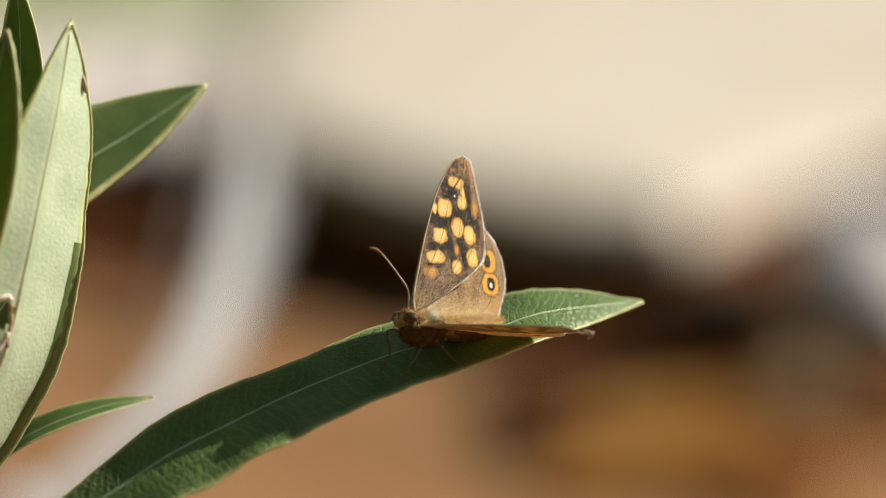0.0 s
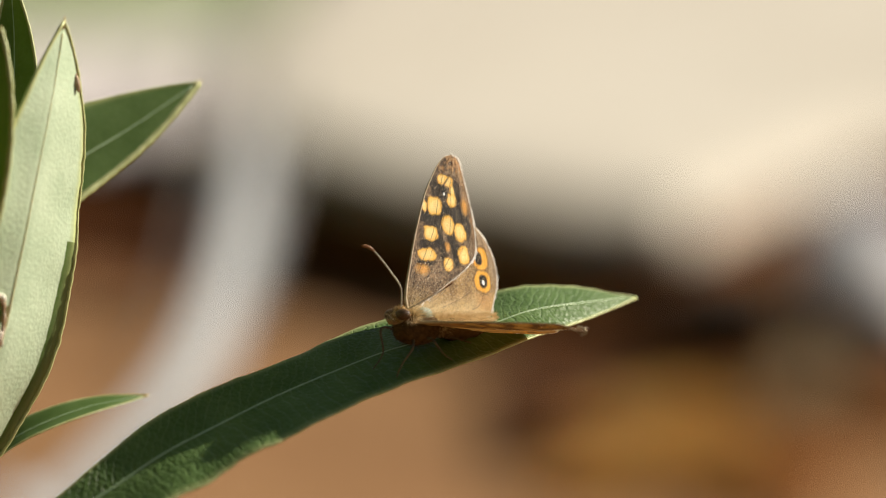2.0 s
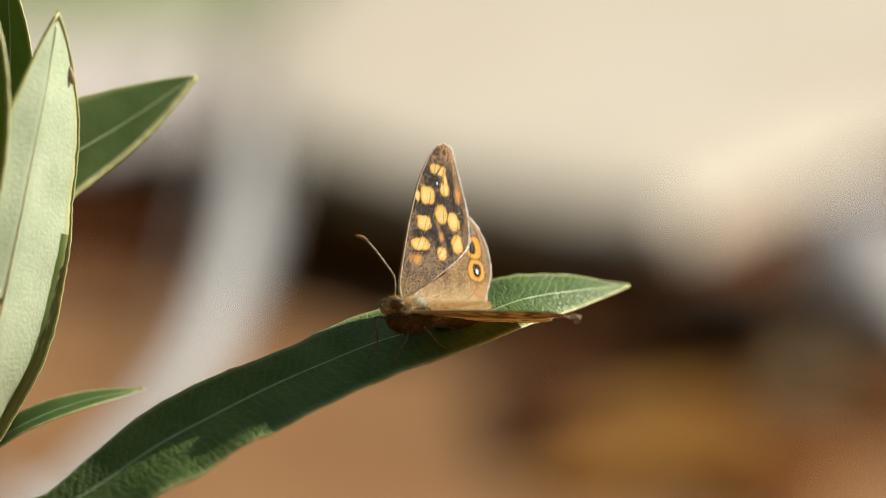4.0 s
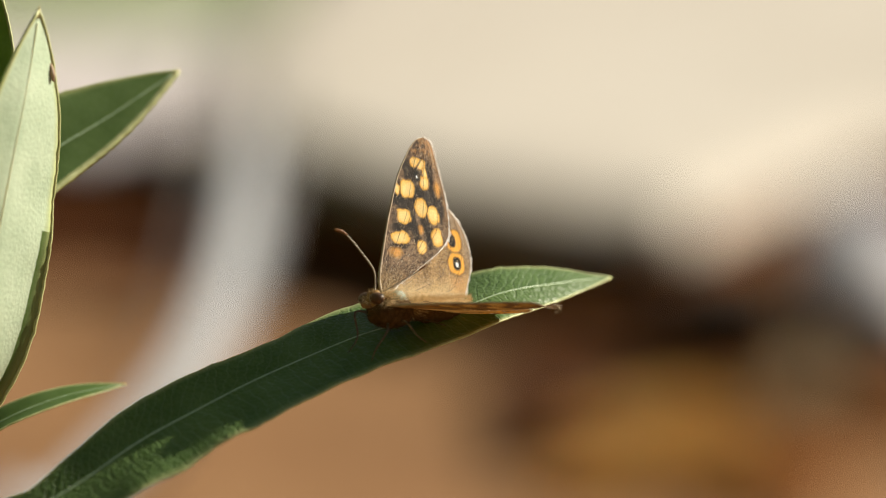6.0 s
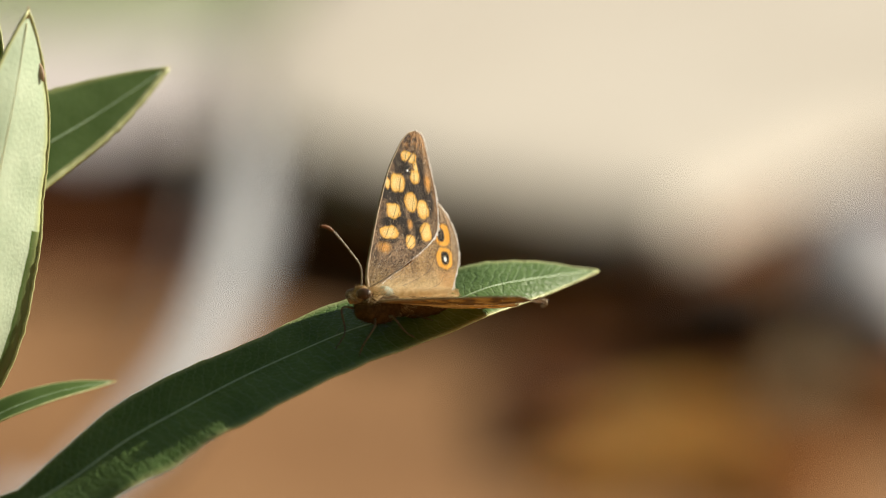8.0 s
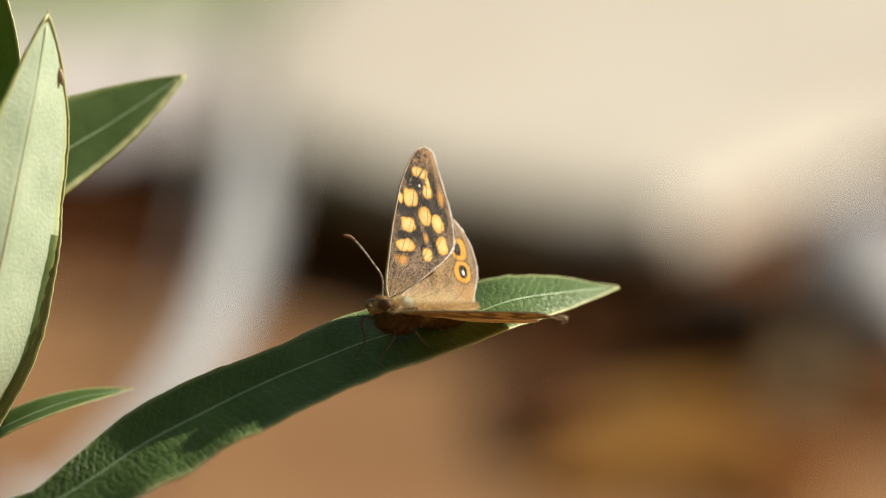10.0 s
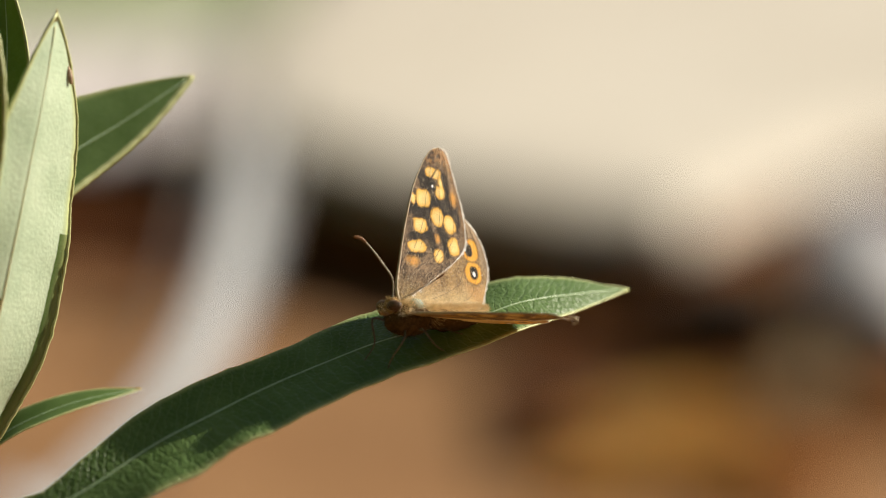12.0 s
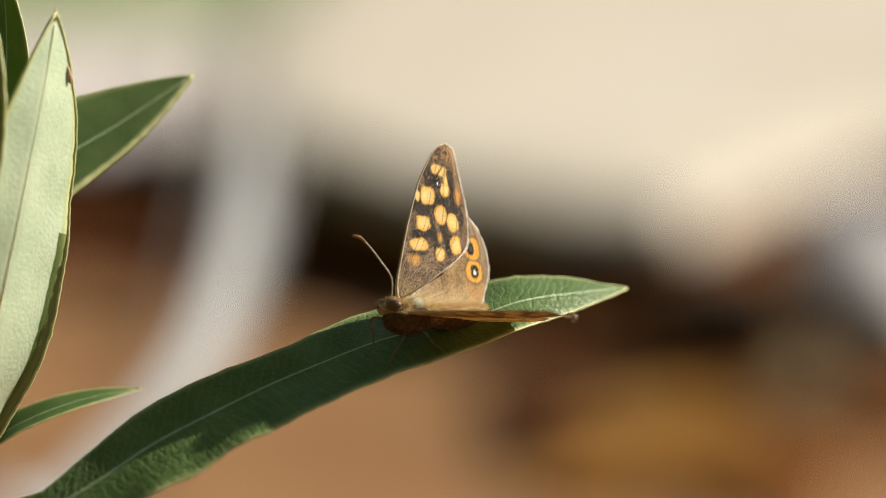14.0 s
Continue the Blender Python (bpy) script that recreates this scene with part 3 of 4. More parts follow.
def raised(turn):
    """The raised wings: ten degrees off the upright, leaning over further by so many degrees."""
    return Matrix.Translation(ROOT * MM) @ Matrix.Rotation(radians(turn - 10), 4, BACK) @ Matrix.Translation(-ROOT * MM) @ wing_frame(UP, LAT)


def lowered(turn):
    """The spread wings, lifted by so many degrees; their hind edge hangs a little."""
    m = Matrix.Translation((0.2 * MM, -1.3 * MM, 0.8 * MM)) @ wing_frame(LAT, -UP)
    return m @ Matrix.Rotation(radians(-2.7 - turn), 4, 'X') @ Matrix.Rotation(radians(1.1 * turn - 5), 4, 'Y')


def fur(name, parent, places, count, length, label, seed, mat):
    """Fine hairs standing on ovals (centre, size, axis, lean)."""
    random.seed(seed)
    bm = bmesh.new()
    for centre, size, axis in places:
        turn = Vector(axis).to_track_quat('X', 'Z').to_matrix()
        for _ in range(count):
            d = Vector((random.gauss(0, 1), random.gauss(0, 1), random.gauss(0, 1))).normalized()
            p = Vector(centre) + turn @ Vector((d.x * size[0], d.y * size[1], d.z * size[2]))
            o = (turn @ Vector((d.x / size[0], d.y / size[1], d.z / size[2]))).normalized()
            o = (o + BACK * random.uniform(0.2, 0.9) + Vector((random.uniform(-.3, .3), random.uniform(-.3, .3), random.uniform(-.3, .3)))).normalized()
            e = o.cross(Vector((random.uniform(-1, 1), random.uniform(-1, 1), random.uniform(-1, 1)))).normalized() * 0.024
            ln = length * random.uniform(0.5, 1.2)
            bm.faces.new([bm.verts.new((p + e) * MM), bm.verts.new((p - e) * MM), bm.verts.new((p + o * ln) * MM)])
    return tagged(part(name, bm, mat, parent, label, False), kind="stuff")


def build_butterfly():
    fly = thing("butterfly", VIEW.copy(), "brown butterfly with orange spots and dark eyespots, resting on a leaf", "butterfly")
    fore_lead = [(-0.74, 0.51), (-0.83, 2.71), (0.66, 6.52), (3.34, 12.44), (6.30, 17.94), (8.74, 21.15), (10.20, 22.76), (11.69, 23.86), (13.04, 24.20)]
    fore_trail = [(-0.43, 0.25), (2.67, 1.78), (7.57, 4.23), (12.22, 6.60), (14.67, 8.46), (15.46, 10.32), (15.77, 14.13), (15.46, 17.09), (15.19, 19.63), (15.02, 21.32), (14.74, 23.10), (14.26, 23.78), (13.04, 24.20)]
    hind_lead = [(0.00, 0.00), (3.84, 3.13), (8.04, 6.94), (11.69, 10.32), (14.34, 12.69), (15.77, 13.45)]
    hind_trail = [(0.29, -0.34), (5.47, -1.10), (12.54, -1.10), (16.20, -0.34), (17.75, 1.78), (19.00, 4.23), (19.37, 6.35), (19.13, 8.38), (18.41, 10.32), (17.39, 11.93), (15.82, 13.71)]
    made = []
    for pose_of, word, tone, hind_tone, mat, drop_tip, hairs in ((raised, "raised", fore_colour, hind_colour, WING, 0.1, 2200), (lowered, "spread", shaded_fore_colour, dull_hind_colour, THIN_WING, 0.9, 300)):
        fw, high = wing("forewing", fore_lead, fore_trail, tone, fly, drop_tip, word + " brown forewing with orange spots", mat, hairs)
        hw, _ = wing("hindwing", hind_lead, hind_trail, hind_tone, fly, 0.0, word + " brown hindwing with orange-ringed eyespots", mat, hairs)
        disc("pupil", (10.37, 18.20), (0.17, 0.24), high(*(10.37, 18.20), 0.42) + 0.05, PUPIL_WHITE, fw, "white pupil of an eyespot")
        for c in ((15.35, 8.40), (16.02, 4.72)):
            disc("pupil", c, (0.30, 0.40), high(*c, 0.80) + 0.06, PUPIL_WHITE, hw, "white pupil of an eyespot")
        drop = Matrix.Translation((0, 0, -0.35 * MM)) if word == "raised" else Matrix.Translation((0, 0, -0.3 * MM)) @ Matrix.Rotation(radians(-0.5), 4, 'Y') @ Matrix.Rotation(radians(6), 4, 'Z')
        sweep = Matrix() if word == "raised" else Matrix.Rotation(radians(11), 4, 'Z')
        fw.matrix_basis, hw.matrix_basis = pose_of(0) @ sweep, pose_of(0) @ drop
        if word == "spread":
            bm = bmesh.new()
            z = high(13.0, 24.1, 0.0)
            hook = spline([(12.7, 23.8, z - 0.45), (13.2, 24.5, z - 0.35), (13.5, 24.9, z + 0.05), (13.4, 24.7, z + 0.5), (13.0, 24.3, z + 0.6)], 16)
            tube(bm, [Vector(p) * MM for p in hook], [MM * (0.24 - 0.009 * i) for i in range(16)], 8)
            part("curled_tip", bm, COSTA, fw, "curled brown wing tip")
        made.append((fw, hw, sweep, drop))
    c = ROOT + Vector((0.5, -2.0, 0.7))
    bm = bmesh.new()
    blob(bm, (c) * MM, (4.1 * MM, 2.5 * MM, 2.6 * MM), BACK, 0.10, 26, 1)
    part("thorax", bm, BODY, fly, "dark hairy thorax")
    bm = bmesh.new()
    pts = [c + BACK * (2.5 + 14 * i / 20) + UP * (0.1 - 0.5 * math.sin(i / 20 * 2.2)) for i in range(21)]
    tube(bm, [p * MM for p in pts], [MM * (1.7 * math.sin(0.5 + i / 20 * 2.35) + 0.12 * math.sin(i * 2.1)) for i in range(21)], 14)
    part("abdomen", bm, BODY, fly, "slender tan abdomen")
    h = ROOT + Vector((-1.75, -0.35, 2.2))
    bm = bmesh.new()
    blob(bm, h * MM, (1.5 * MM, 1.6 * MM, 1.6 * MM), BACK, 0.08, 22, 3)
    head = part("head", bm, HEAD_FUR, fly, "brown furry head")
    for side in (-1, 1):
        bm = bmesh.new()
        blob(bm, (h - BACK * 0.55 + LAT * 1.12 * side + UP * 0.35) * MM, (1.10 * MM, 0.92 * MM, 1.25 * MM), BACK, 0.0, 20, 0)
        part("eye", bm, EYE_BROWN, head, "brown compound eye")
        bm = bmesh.new()
        q = h - BACK * 1.0 - UP * 0.7 + LAT * 0.35 * side
        tube(bm, [q * MM, (q - BACK * 0.9 - UP * 0.1) * MM, (q - BACK * 1.6 + UP * 0.5) * MM], [0.34 * MM, 0.30 * MM, 0.08 * MM], 8)
        part("palp", bm, HEAD_FUR, head, "short hairy palp")
    for stout, path in ((1.0, [h + Vector((0.1, 1.1, 0)), Vector((-5.15, -6.14, 3.20)), Vector((-6.55, -3.82, 4.00)), Vector((-8.29, -1.49, 4.60)), Vector((-9.61, -0.17, 5.00)), Vector((-10.85, 0.17, 5.40))]),
                 (0.6, [h + Vector((0.5, 1.0, 0.4)), Vector((-2.82, -8.55, 3.50)), Vector((-0.75, -7.39, 3.00)), Vector((1.00, -6.40, 2.60)), Vector((2.58, -5.32, 2.20))])):
        bm = bmesh.new()
        pts = spline(path, 40)
        tube(bm, [Vector(p) * MM for p in pts[:34]], [stout * MM * (0.11 + 0.02 * (i % 2)) for i in range(34)], 7)
        feeler = part("antenna", bm, ANTENNA, fly, "thin banded antenna")
        bm = bmesh.new()
        tube(bm, [Vector(p) * MM for p in pts[32:]], [stout * MM * r for r in (0.13, 0.17, 0.21, 0.23, 0.23, 0.22, 0.19, 0.12)], 8)
        part("club", bm, CLUB, feeler, "reddish brown antenna club")
    for path in ([(-5.98, -12.22, 2.50), (-8.13, -12.04, 3.50), (-7.81, -15.53, 3.00), (-9.30, -18.02, 3.20)], [(-3.32, -13.70, 3.00), (-3.48, -15.00, 5.00), (-5.14, -17.48, 5.20), (-5.89, -19.32, 4.60)],
                 [(-1.16, -13.54, 3.00), (-0.50, -13.67, 5.00), (0.99, -15.67, 4.60), (2.32, -16.67, 4.40)], [(-1.67, -13.75, 0.00), (1.34, -13.29, -3.00), (3.85, -13.96, -3.00), (5.18, -14.38, -3.00)]):
        bm = bmesh.new()
        pts = spline(path, 16)
        tube(bm, [Vector(p) * MM for p in pts], [MM * (0.20 - 0.11 * i / 15) for i in range(16)], 7)
        part("leg", bm, LIMB, fly, "thin brown leg")
    fur("abdomen_fur", fly, [(c + BACK * 5.5 + UP * 0.6, (5.5, 1.4, 1.6), BACK), (c + BACK * 11 + UP * 0.3, (5.0, 1.2, 1.3), BACK)], 1900, 1.0, "pale tan hairs of the abdomen", 9, FUR)
    fur("thorax_fur", fly, [(c, (3.8, 2.3, 2.4), BACK)], 2300, 0.9, "dark brown hairs of the thorax", 3, THORAX_FUR)
    fur("wing_base_fur", fly, [(c + BACK * 9 + LAT * 1.2 + UP * 1.5, (6.5, 0.5, 1.2), BACK)], 3000, 0.85, "tan hairs at the wing base", 6, FUR)
    fur("collar_fur", fly, [(c - BACK * 2.2 + UP * 1.7 + LAT * 0.7, (1.1, 1.0, 1.8), BACK), (c - BACK * 0.6 + UP * 1.9 + LAT * 0.9, (1.4, 0.8, 1.0), BACK)], 900, 1.0, "tan hairs of the collar", 12, FUR)
    fur("face_fur", fly, [(h - BACK * 0.75 + UP * 0.1, (1.2, 0.42, 1.5), BACK), (h - UP * 1.0 + LAT * 0.7, (1.0, 0.5, 0.8), BACK)], 420, 0.75, "pale tan hairs between the eyes", 18, FUR)
    fur("head_fur", fly, [(h, (1.45, 1.5, 1.5), BACK)], 900, 0.7, "brown hairs of the head", 4, HEAD_FUR)
    bm = bmesh.new()
    blob(bm, (c + UP * 2.0 + LAT * 1.0 + BACK * 0.6) * MM, (1.6 * MM, 1.1 * MM, 1.0 * MM), BACK, 0.10, 22, 5)
    shoulder = part("shoulder_scales", bm, GREEN_SCALES, fly, "greenish tuft of scales")
    fur("shoulder_hairs", shoulder, [(c + UP * 2.0 + LAT * 1.0 + BACK * 0.6, (1.55, 1.05, 0.95), BACK)], 420, 0.8, "fine tan hairs over the tuft", 15, FUR)
    return fly, made


BUTTERFLY, WINGS = build_butterfly()


# ---- ground and distance ----
def build_ground():
    bm = bmesh.new()
    n = 70
    def axis(i, reach):
        k = 2 * i / n - 1
        return math.copysign(abs(k) ** 4.5, k) * reach + k * 0.6
    rows = [[None] * (n + 1) for _ in range(n + 1)]
    for i in range(n + 1):
        for j in range(n + 1):
            x, y = axis(i, 400), 2.8 + axis(j, 400)
            z = 0.006 * noise.noise(Vector((x * 9, y * 9, 0))) + 0.004 * noise.noise(Vector((x * 31, y * 31, 4)))
            rows[i][j] = bm.verts.new((x, y, z if abs(x) < 3 and abs(y) < 8 else 0.0))
    for i in range(n):
        for j in range(n):
            bm.faces.new((rows[i][j], rows[i + 1][j], rows[i + 1][j + 1], rows[i][j + 1]))
    tagged(part("ground", bm, SOIL), "bare brown soil out of focus", "soil", kind="structure")


def rock(name, centre, size, mat, label, category, turn=0, rough=0.22, seed=1.0, group="", boxy=7, lean=(0, 0)):
    """An angular, weathered block of stone."""
    bm = bmesh.new()
    bmesh.ops.create_cube(bm, size=2.0)
    bmesh.ops.subdivide_edges(bm, edges=bm.edges, cuts=12, use_grid_fill=True)
    for v in bm.verts:
        c = v.co.copy()
        e = Vector([math.copysign(abs(q) ** 1.0, q) for q in c])
        e *= 1.0 / (sum(abs(q) ** boxy for q in c) ** (1 / boxy))
        e *= 1 + rough * noise.noise(e * 1.3 + Vector((seed, 0, 0))) + rough * 0.4 * noise.noise(e * 4 + Vector((0, seed, 0)))
        v.co = Vector((e.x * size[0] / 2, e.y * size[1] / 2, e.z * size[2] / 2))
    ob = part(name, bm, mat)
    ob.matrix_world = pose(*centre, *lean, turn)
    return tagged(ob, label, category, group)


build_ground()


def flagstone(name, corners, base, top, mat, label, category, group, seed, shrink=0.0, round=0.01):
    """A thick, weathered slab: its outline on the plan is cut into short runs, its rim chipped and rounded."""
    bm = bmesh.new()
    ring = []
    for i, c in enumerate(corners):
        d = corners[(i + 1) % len(corners)]
        for k in range(14):
            ring.append(Vector(c).lerp(Vector(d), k / 14))
    mid = sum((Vector(c) for c in corners), Vector()) / len(corners)
    rings = []
    tall = top - base
    for inset, z in ((0.0, base), (0.0, base + tall * 0.3), (round * 0.12, base + tall * 0.55), (round * 0.35, base + tall * 0.78), (round * 0.65, base + tall * 0.93), (round, top)):
        row = []
        for p in ring:
            chip = 0.008 * noise.noise(Vector((p.x * 22, p.y * 22, seed))) + 0.004 * noise.noise(Vector((p.x * 70, p.y * 70, seed + z * 30)))
            q = p + (mid - p).normalized() * (inset + chip + shrink)
            row.append(bm.verts.new((q.x, q.y, z + 0.003 * noise.noise(Vector((q.x * 25, q.y * 25, seed))))))
        rings.append(row)
    n = len(ring)
    for r0, r1 in zip(rings, rings[1:]):
        for i in range(n):
            bm.faces.new((r0[i], r0[(i + 1) % n], r1[(i + 1) % n], r1[i]))
    inner = rings[-1]
    for k in (0.7, 0.4, 0.15):
        row = []
        for p in ring:
            q = mid.lerp(p, k)
            row.append(bm.verts.new((q.x, q.y, top + 0.0015 * noise.noise(Vector((q.x * 18, q.y * 18, seed))))))
        for i in range(n):
            bm.faces.new((inner[i], inner[(i + 1) % n], row[(i + 1) % n], row[i]))
        inner = row
    bm.faces.new(inner)
    bmesh.ops.recalc_face_normals(bm, faces=bm.faces)
    return tagged(part(name, bm, mat), label, category, group)


BIG_SLAB = [(-0.116, 3.222, 0.050), (-0.056, 3.095, 0.050), (-0.018, 3.012, 0.050), (0.050, 2.925, 0.050), (0.115, 2.905, 0.050), (0.152, 2.985, 0.050), (0.215, 3.125, 0.050), (0.345, 3.265, 0.050), (0.408, 4.545, 0.050), (-0.060, 4.545, 0.050), (-0.095, 3.730, 0.050), (-0.126, 3.500, 0.050)]
SMALL_SLAB = [(-0.313, 3.196, 0.045), (-0.197, 3.215, 0.045), (-0.128, 3.234, 0.045), (-0.111, 3.254, 0.045), (-0.128, 3.578, 0.045), (-0.327, 3.554, 0.045)]
flagstone("flagstone", BIG_SLAB, 0.044, 0.062, LIMESTONE, "large pale sunlit limestone slab", "flagstone", "garden slabs", 3, 0.0, 0.02)
flagstone("flagstone", SMALL_SLAB, 0.044, 0.058, ROSE_STONE, "greyish pink stone slab beside bare soil", "flagstone", "garden slabs", 7, 0.0, 0.04)
flagstone("joint_sand", [(-0.150, 3.215, 0.0), (-0.095, 3.205, 0.0), (-0.100, 3.560, 0.0), (-0.155, 3.560, 0.0)], 0.044, 0.055, JOINT_SAND, "tan sand filling the joint between slabs", "sand", "", 9)
# added banks fill the gap under the slabs; brown stands for its shade
flagstone("shaded_gap_bank", BIG_SLAB, -0.012, 0.044, DARK_EARTH_AND_SHADE, "brown bank standing in for the shaded gap below a slab", "earth bank", "", 4, 0.012)
flagstone("shaded_gap_bank", SMALL_SLAB, -0.012, 0.044, BANK_EARTH, "brown bank standing in for the shaded gap below a slab", "earth bank", "", 8, 0.012)


SHADED_SOIL = [(0.034, 3.099, 0.000), (0.034, 2.898, 0.000), (0.060, 2.799, 0.000), (0.102, 2.727, 0.000), (0.135, 2.680, 0.000), (0.180, 2.640, 0.000), (0.250, 2.610, 0.000), (0.330, 2.620, 0.000), (0.330, 3.329, 0.000), (0.069, 3.407, 0.000)]
SLAB_SHADE_STRIP = [(-0.296, 3.042, 0.000), (-0.181, 3.042, 0.000), (-0.109, 3.011, 0.000), (-0.062, 2.957, 0.000), (-0.012, 2.949, 0.000), (0.037, 2.972, 0.000), (0.047, 3.407, 0.000), (-0.096, 3.618, 0.000), (-0.340, 3.509, 0.000)]
# soil in shade, given as a sheet of darker colour
flagstone("dark_ground_patch", SHADED_SOIL, -0.008, 0.010, DARK_EARTH_AND_SHADE, "dark brown sheet painting shaded soil along the slabs", "leaf mould", "", 12)
# this strip puts the ledge's shadow into the ground colour
flagstone("dark_ground_patch", SLAB_SHADE_STRIP, -0.008, 0.012, BLACK_EARTH_AND_SHADE, "blackish strip painting the shade along the slabs", "leaf mould", "", 16)
flagstone("dark_ground_patch", [(0.028, 2.827, 0.000), (0.030, 2.707, 0.000), (0.030, 2.574, 0.000), (0.048, 2.574, 0.000), (0.054, 2.645, 0.000), (0.067, 2.759, 0.000), (0.066, 2.841, 0.000)], -0.008, 0.011, BLACK_EARTH_AND_SHADE, "blackish patch on bare soil", "leaf mould", "", 13)
flagstone("dark_ground_patch", [(0.140, 2.640, 0.000), (0.118, 2.480, 0.000), (0.160, 2.480, 0.000), (0.172, 2.610, 0.000)], -0.008, 0.012, DARK_EARTH_AND_SHADE, "dark brown patch on bare soil", "leaf mould", "", 14)


def build_lawn():
    """A lawn behind the slabs: a low green bank of blades."""
    random.seed(21)
    bm = bmesh.new()
    for _ in range(3200):
        x, y = random.uniform(-1.0, -0.11), random.uniform(3.74, 5.2)
        h, a = random.uniform(0.010, 0.026), random.uniform(0, math.tau)
        e = Vector((math.cos(a), math.sin(a), 0)) * 0.0022
        lean = Vector((random.uniform(-.02, .02), random.uniform(-.02, .02), h))
        p = Vector((x, y, 0.048))
        v = [bm.verts.new(q) for q in (p - e, p + e, p + e * 0.7 + lean * 0.6, p - e * 0.7 + lean * 0.6, p + lean * Vector((1.5, 1.5, 1)).z + Vector((lean.x, lean.y, 0)))]
        bm.faces.new(v[:4])
        bm.faces.new((v[3], v[2], v[4]))
    tagged(part("lawn", bm, GRASS, None, "", False), "short green lawn behind the slabs", "grass", kind="stuff")


flagstone("turf", [(-1.6, 3.60, 0), (0.06, 3.60, 0), (0.1, 4.3, 0), (5.0, 4.4, 0), (5.0, 9.0, 0), (-1.6, 9.0, 0)], -0.01, 0.050, GRASS, "short green turf behind the slabs", "grass", "", 15)
build_lawn()


def dead_leaf(centre, size, turn, mat, label, seed):
    bm = bmesh.new()
    n = 14
    top = []
    for i in range(n + 1):
        s = i / n
        w = size * 0.32 * math.sin(math.pi * s ** 0.8) + 0.001
        row = []
        for j in range(7):
            c = j / 3 - 1
            z = size * (0.06 * abs(c) ** 1.5 + 0.05 * math.sin(s * 3) + 0.05 * noise.noise(Vector((s * 3, c * 2, seed))))
            row.append(bm.verts.new(((s - 0.5) * size, w * c, z)))
        top.append(row)
    for i in range(n):
        for j in range(6):
            bm.faces.new((top[i][j], top[i][j + 1], top[i + 1][j + 1], top[i + 1][j]))
    bmesh.ops.solidify(bm, geom=bm.faces[:], thickness=0.0012)
    ob = part("dead_leaf", bm, mat)
    ob.matrix_world = pose(*centre, 0, 0, turn)
    return tagged(ob, label, "dead leaf", "leaf litter")


def build_litter():
    random.seed(11)
    for (x, y, z), size, kind in (((0.090, 2.596, 0.004), 0.10, 0), ((0.109, 2.555, 0.004), 0.09, 0), ((0.078, 2.626, 0.004), 0.07, 0), ((0.123, 2.579, 0.004), 0.06, 0), ((0.102, 2.663, 0.004), 0.08, 0), ((0.078, 2.533, 0.004), 0.08, 0), ((0.114, 2.638, 0.004), 0.09, 0),
                                  ((0.088, 2.920, 0.014), 0.08, 1), ((0.097, 2.760, 0.014), 0.07, 1), ((0.190, 2.740, 0.014), 0.09, 2), ((0.172, 2.690, 0.014), 0.07, 2), ((-0.147, 2.925, 0.006), 0.07, 1)):
        dead_leaf((x, y, z), size, random.uniform(0, 360), (DRY_OCHRE, DRY_RUST, DRY_TAN)[kind], ("curled ochre dead leaf on the soil", "curled rust brown dead leaf on the soil", "pale tan dead leaf on the soil")[kind], random.random() * 9)
    rock("dark_stone", (0.134, 2.865, 0.018), (0.056, 0.07, 0.044), DARK_STONE, "small dark stone on the soil", "stone", 20, 0.2, 3)
    rock("dark_stone", (0.043, 2.663, 0.004), (0.016, 0.06, 0.02), DARK_STONE, "small dark stone on the soil", "stone", 60, 0.2, 4)
    rock("pale_stone", (0.200, 2.810, 0.046), (0.084, 0.100, 0.050), QUARTZ, "pale greyish stone propped up before a slab", "stone", 0, 0.12, 6, "", 2.6, (20, 29))


build_litter()


def dry_blade(path, width, label):
    """A long bleached grass blade: a folded strip that tapers to its tip, rooted in the soil."""
    root = Vector((path[0][0] - 0.02, path[0][1], -0.005))
    pts = [Vector(p) for p in spline([root] + [Vector(p) for p in path], 48)]
    facing = Vector((0.75, -0.52, 0.41)).normalized()
    bm = bmesh.new()
    rows = []
    for i, p in enumerate(pts):
        d = (pts[min(i + 1, 47)] - pts[max(i - 1, 0)]).normalized()
        side = d.cross(facing).normalized()
        w = width * np.interp(i / 47, [0.0, 0.35, 0.7, 0.9, 1.0], [0.36, 0.46, 1.25, 1.2, 0.4])
        rows.append([bm.verts.new(p + side * (w * k) + facing * (z * width)) for k, z in ((-1, 0.12), (-0.5, 0.04), (0, 0), (0.5, 0.04), (1, 0.12), (1, 0.06), (0, -0.08), (-1, 0.06))])
    for r0, r1 in zip(rows, rows[1:]):
        for k in range(8):
            bm.faces.new((r0[k], r0[(k + 1) % 8], r1[(k + 1) % 8], r1[k]))
    bm.faces.new(rows[0])
    bm.faces.new(rows[-1][::-1])
    bmesh.ops.recalc_face_normals(bm, faces=bm.faces)
    return tagged(part("dry_grass_blade", bm, PALE_STEM), label, "grass blade", "dry grass")


dry_blade([(-0.117, 1.550, 0.198), (-0.106, 1.600, 0.201), (-0.091, 1.640, 0.208), (-0.078, 1.680, 0.215), (-0.069, 1.740, 0.220), (-0.064, 1.800, 0.227), (-0.061, 1.860, 0.236), (-0.060, 1.900, 0.247), (-0.059, 1.930, 0.259)], 0.0074, "broad bleached grey grass blade, bent and blurred")
dry_blade([(-0.146, 2.250, 0.046), (-0.122, 2.250, 0.072), (-0.098, 2.250, 0.107), (-0.082, 2.250, 0.146), (-0.076, 2.250, 0.188), (-0.072, 2.250, 0.231), (-0.070, 2.250, 0.269)], 0.0026, "thin bleached grass stalk, upright and blurred")
